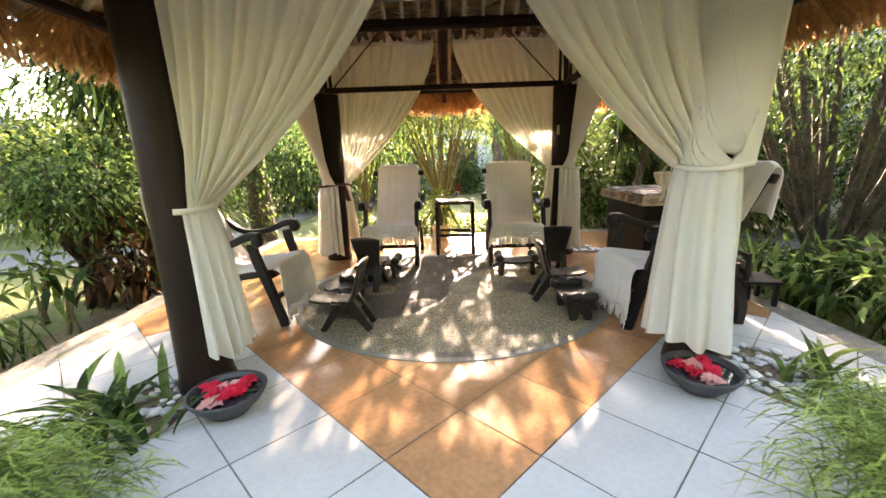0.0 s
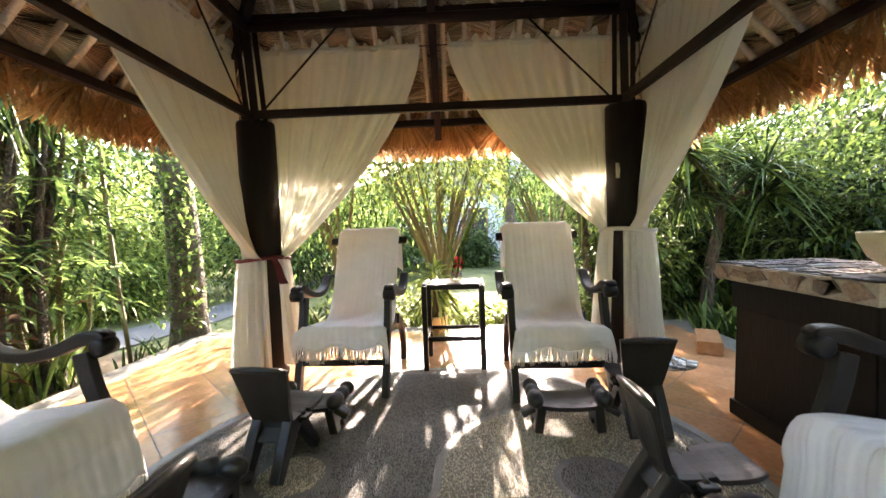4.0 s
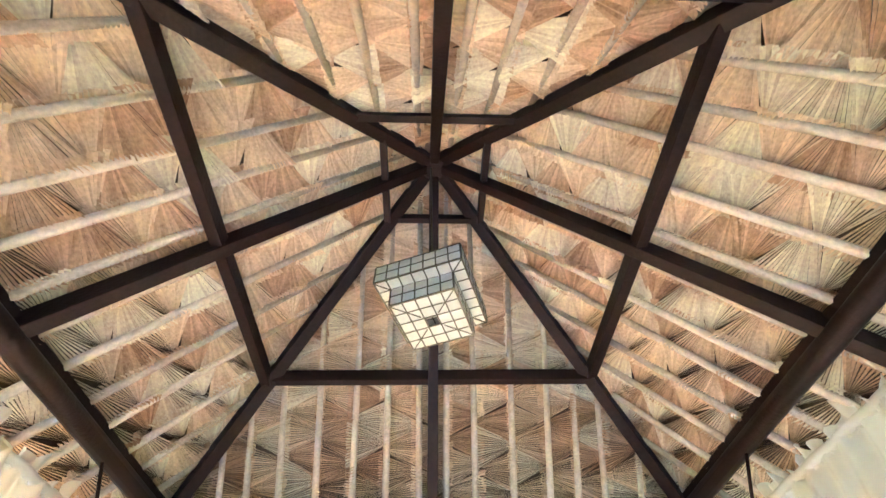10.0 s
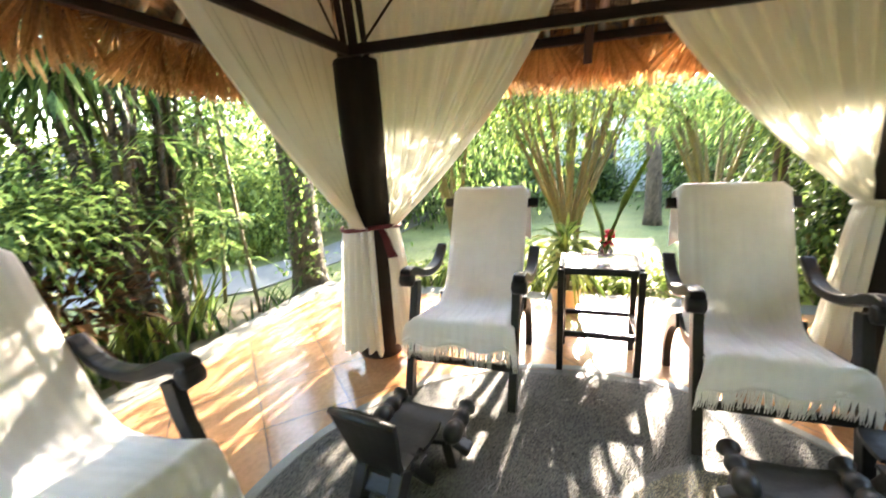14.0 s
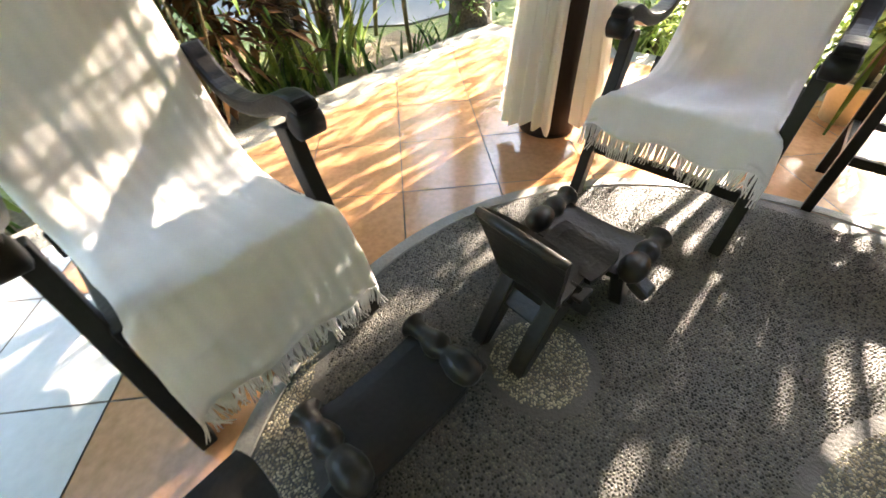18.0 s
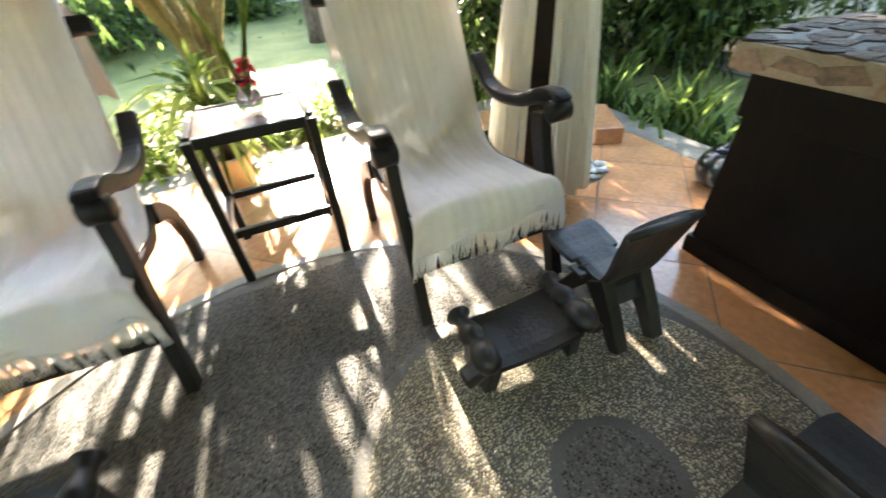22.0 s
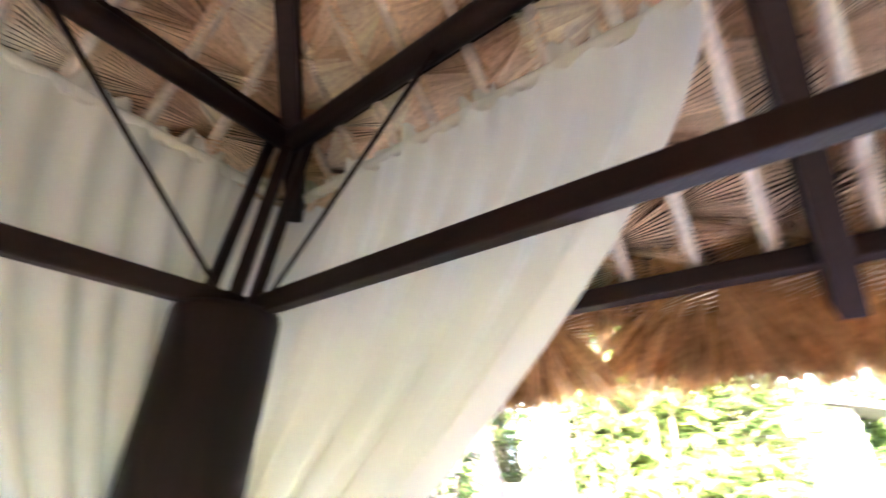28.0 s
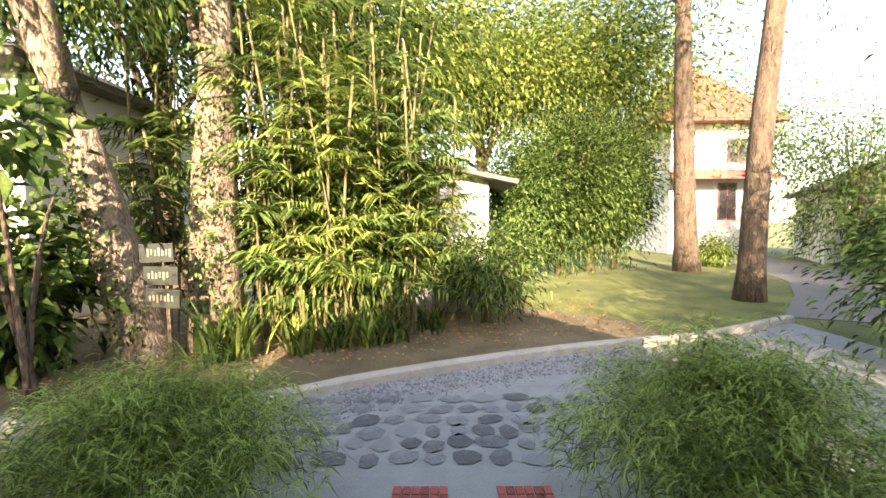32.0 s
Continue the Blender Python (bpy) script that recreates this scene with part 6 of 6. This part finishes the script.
tree((3.25, -8.0, G), 6.0, 0.36, (0.2, -0.3, 6.6), (2.4, 2.0, 1.4), 6000, "leaf_lime", 402, "bark_pale", (-0.15, 0.0), 5, (0.16, 0.07), "pale upright tree trunk hung with vines")
# vines on the trunks
for i, (x, y) in enumerate([(3.7, -7.15), (3.2, -7.7), (-3.12, 3.0)]):
    vine = thing("trunk_vine", "small-leaved vine climbing a trunk", "vine", (x, y, G))
    n = 700
    zz = rng.uniform(0.3, 3.6 if i < 2 else 2.4, n)
    cen = np.stack([rng.normal(0, 0.16, n) + (0.3 * zz if i == 0 else -0.02 * zz), rng.normal(0, 0.1, n) + (0.12 if i < 2 else -0.02), zz], 1)
    vv, ff = leaf_cloud(cen, rng.normal(0, 1, (n, 3)) + np.array([0, 0.6, -0.3]), 0.07, 0.05, rng)
    tagged(np_mesh("leaves", vv, ff, "leaf", vine), kind="stuff")
sg = thing("name_sign", "three dark green wooden boards with cream lettering on a tree", "sign", (3.42, -7.12, 0), 180)
for i, z in enumerate((1.26, 0.98, 0.70)):
    bd = part("board", box_bm(-0.02 * i, -0.02, z, 0.42, 0.03, 0.23, 0.006, m=pose(0, 0, 0, 0, -2 + 3 * i, 0)), "sign", sg)
    for k in range(7 - i % 2):
        part("letter_mark", box_bm(-0.14 + 0.045 * k, -0.038, z + 0.012 * (k % 2), 0.026, 0.006, 0.07 + 0.03 * ((k * 2 + i) % 3 == 0), 0.002), "letters", bd)
part("stake", box_bm(0.05, 0.02, 0.45, 0.05, 0.05, 1.3, 0.004), "bark", sg)
# tall canes and strap leaves
for i, (x, y, h, mt) in enumerate([(2.3, -8.2, 4.6, "leaf"), (1.6, -8.4, 5.2, "leaf_lime"), (0.9, -8.8, 4.8, "leaf"), (0.3, -9.4, 4.4, "leaf_lime"), (1.3, -9.6, 6.0, "leaf"), (2.8, -9.2, 5.5, "leaf_dark"), (4.6, -8.8, 4.5, "leaf_dark")]):
    cane_clump((x, y, G), 13, h, 0.6, 420 + i, mt, "tall clump of bamboo palm canes beside the path", 112, 0.02)
for i, (x, y, L) in enumerate([(1.9, -7.6, 0.7), (1.45, -7.75, 0.75), (1.05, -7.9, 0.8), (0.75, -8.1, 0.6), (2.6, -7.4, 0.9), (2.75, -7.2, 1.0), (2.95, -7.35, 1.0), (0.2, -8.7, 0.6)]):
    blade_clump((x, y, G), 34, L, 0.05, "leaf" if i % 2 else "leaf_lime", 440 + i, upright=0.75)
for i, (x, y, h) in enumerate([(2.4, -9.0, 3.2), (1.5, -9.1, 3.6), (1.3, -10.2, 3.0), (1.9, -10.2, 4.4)]):
    shrub((x, y, G), h, 0.85, "leaf" if i % 2 else "leaf_lime", 480 + i, 7000, (0.18, 0.05), 8, "dense leafy undergrowth among the palm canes", "undergrowth", bare=0.05)
shrub((-0.78, -9.25, G), 1.75, 0.85, "leaf", 450, 5200, (0.14, 0.03), 12, "rounded dense green bush on the lawn", "bush", bare=0.15)
shrub((4.9, -6.8, G), 1.8, 0.8, "leaf", 451, 900, (0.28, 0.13), 9, "shrub with large glossy leaves", bare=0.1)
shrub((5.4, -6.9, G), 2.2, 0.9, "leaf_dark", 452, 1200, (0.28, 0.13), 9, "shrub with large glossy leaves", bare=0.1)
shrub((4.0, -6.0, G), 3.0, 0.55, "leaf", 453, 120, (0.26, 0.15), 3, "thin sapling with broad leaves by the path", "sapling", bare=0.75, bark="bark")
for i, (x, y, h, rd) in enumerate([(-2.6, -15.0, 4.2, 1.1), (-3.9, -15.8, 4.8, 1.2), (-5.2, -16.6, 5.0, 1.2), (-6.4, -17.4, 5.0, 1.2)]):
    shrub((x, y, G), h, rd, "leaf_dark" if i % 2 else "leaf", 460 + i, 22000, (0.15, 0.055), 16, "tall clipped hedge shrub with bare lower stems", "hedge_shrub", bare=0.22)
tree((-8.6, -16.5, G), 14, 0.36, (0.5, 0, 13.0), (3.4, 3.4, 3.0), 9000, "leaf", 470, "bark", (0.9, 0.2), 12, (0.2, 0.04), "tall pine with reddish bark beside the drive", 0.66)
tree((-6.8, -11.15, G), 12, 0.25, (-0.6, 0, 10.0), (3.4, 3.0, 3.0), 9000, "leaf", 471, "bark", (-0.55, 0.1), 12, (0.2, 0.04), "tall pine with reddish bark at the edge of the drive", 0.6)
tree((-2.0, -19, G), 8, 0.3, (0, 0, 8), (3.6, 3.4, 2.8), 30000, "leaf_lime", 472, "bark", (1.0, 0.2), 14, (0.18, 0.08), "large tree with bright yellow-green leaves")
tree((2.2, -13, G), 6.5, 0.25, (0, 0, 6.6), (3.0, 2.8, 1.9), 24000, "leaf_lime", 473, "bark", (0.2, 0.2), 12, (0.17, 0.07), "tree with bright yellow-green leaves behind the canes")
tree((6.5, -12, G), 7, 0.3, (0, 0, 7), (3.2, 3.2, 2.2), 10000, "leaf_dark", 474, "bark", (0.2, 0.2), 10, (0.18, 0.08))
tree((-7.5, -23, G), 9, 0.3, (0, 0, 9.5), (4.6, 4, 3.8), 26000, "leaf_lime", 475, "bark", (1.2, 0.2), 14, (0.26, 0.11))
tree((-17, -26, G), 7, 0.3, (0, 0, 7), (4, 4, 3), 12000, "leaf", 476, "bark", (0.2, 0.2), 10, (0.22, 0.09))
shrub((-6.0, -6.2, G), 2.2, 1.2, "leaf", 477, 9500, (0.13, 0.045), 9, "leafy garden shrub at the corner of the drive", bare=0.15)
for i, (x, y, h) in enumerate([(-15.2, -13.0, 2.6), (-16.6, -16.2, 2.2), (-13.6, -10.4, 2.4), (-17.5, -20.0, 3.0)]):
    shrub((x, y, G), h, 1.5, "leaf", 485 + i, 8000, (0.16, 0.06), 7, "rounded garden shrub across the drive", bare=0.08)
shrub((-15.6, -17.6, G), 6.6, 2.3, "leaf", 481, 12000, (0.2, 0.05), 12, "tall feathery shrub on the lawn before the low house", bare=0.12)
shrub((-9.5, -7.0, G), 2.6, 1.4, "leaf", 478, 8000, (0.18, 0.06), 9, "leafy garden shrub across the drive", bare=0.1)
shrub((-10.6, -18.2, G), 1.3, 0.8, "leaf_lime", 479, 1500, (0.16, 0.06), 7, "yellow-green shrub before the white house", bare=0.1)

hs = house("house", "two-storey white house with a red hip roof", (-14.4, -27.0, G), 180, 4.7, 6.0, 7.0, 4.1, "roof_red", 0.9, windows=[(0, 1.2, 5.5, 1.1, 1.2), (0, 0.7, 2.8, 0.9, 1.9)])
bmr = bmesh.new()
for pts in ([(-2.9, -4.2, 4.05), (2.9, -4.2, 4.05), (2.4, -3.0, 4.5), (-2.4, -3.0, 4.5)], [(-2.9, -4.2, 3.9), (-2.9, -4.2, 4.05), (2.9, -4.2, 4.05), (2.9, -4.2, 3.9)]):
    bmr.faces.new([bmr.verts.new(p) for p in pts])
part("porch_roof", bmr, "roof_red", hs)
wl = thing("garden_store", "white plastered garden store with a sloping grey roof", "shed", (0, 0, G))
bmw = bmesh.new()
ring = [(1.0, -12.0), (-1.1, -12.0), (-1.1, -15.0), (1.0, -15.0)]
tops = [3.2, 2.75, 2.75, 3.2]
lo = [bmw.verts.new((x, y, 0)) for x, y in ring]
hi = [bmw.verts.new((x, y, z)) for (x, y), z in zip(ring, tops)]
for i in range(4):
    bmw.faces.new((lo[i], lo[(i + 1) % 4], hi[(i + 1) % 4], hi[i]))
bmw.faces.new(hi)
part("wall", bmw, "plaster", wl)
bar("roof", (1.3, -13.4, 3.36), (-1.75, -13.4, 2.70), 3.6, 0.10, "roof_grey", wl)
gt = thing("gate_wall", "low grey plastered gate wall with a pillar", "wall", (0, 0, G))
part("pillar", box_bm(0.35, -9.5, 0.7, 0.3, 0.3, 1.4, 0.01), "cement", gt)
part("panel", box_bm(-0.45, -10.1, 0.5, 1.3, 0.12, 1.0, 0.01), "cement", gt)
house("house", "white plastered house beyond the big trees", (9.5, -11.5, G), 90, 5, 5, 4.5, 1.4, "roof_grey")
house("house", "low house with a dark roof across the lawn", (-19, -19, G), 150, 6, 5, 3.0, 1.5, "roof_grey", windows=[(0, 0, 1.3, 1.0, 1.6)])
house("house", "thatched hut across the garden", (-12, 7.5, G), 20, 4, 4, 1.5, 1.5, "roof_grey", 0.7)

lay_tiles()
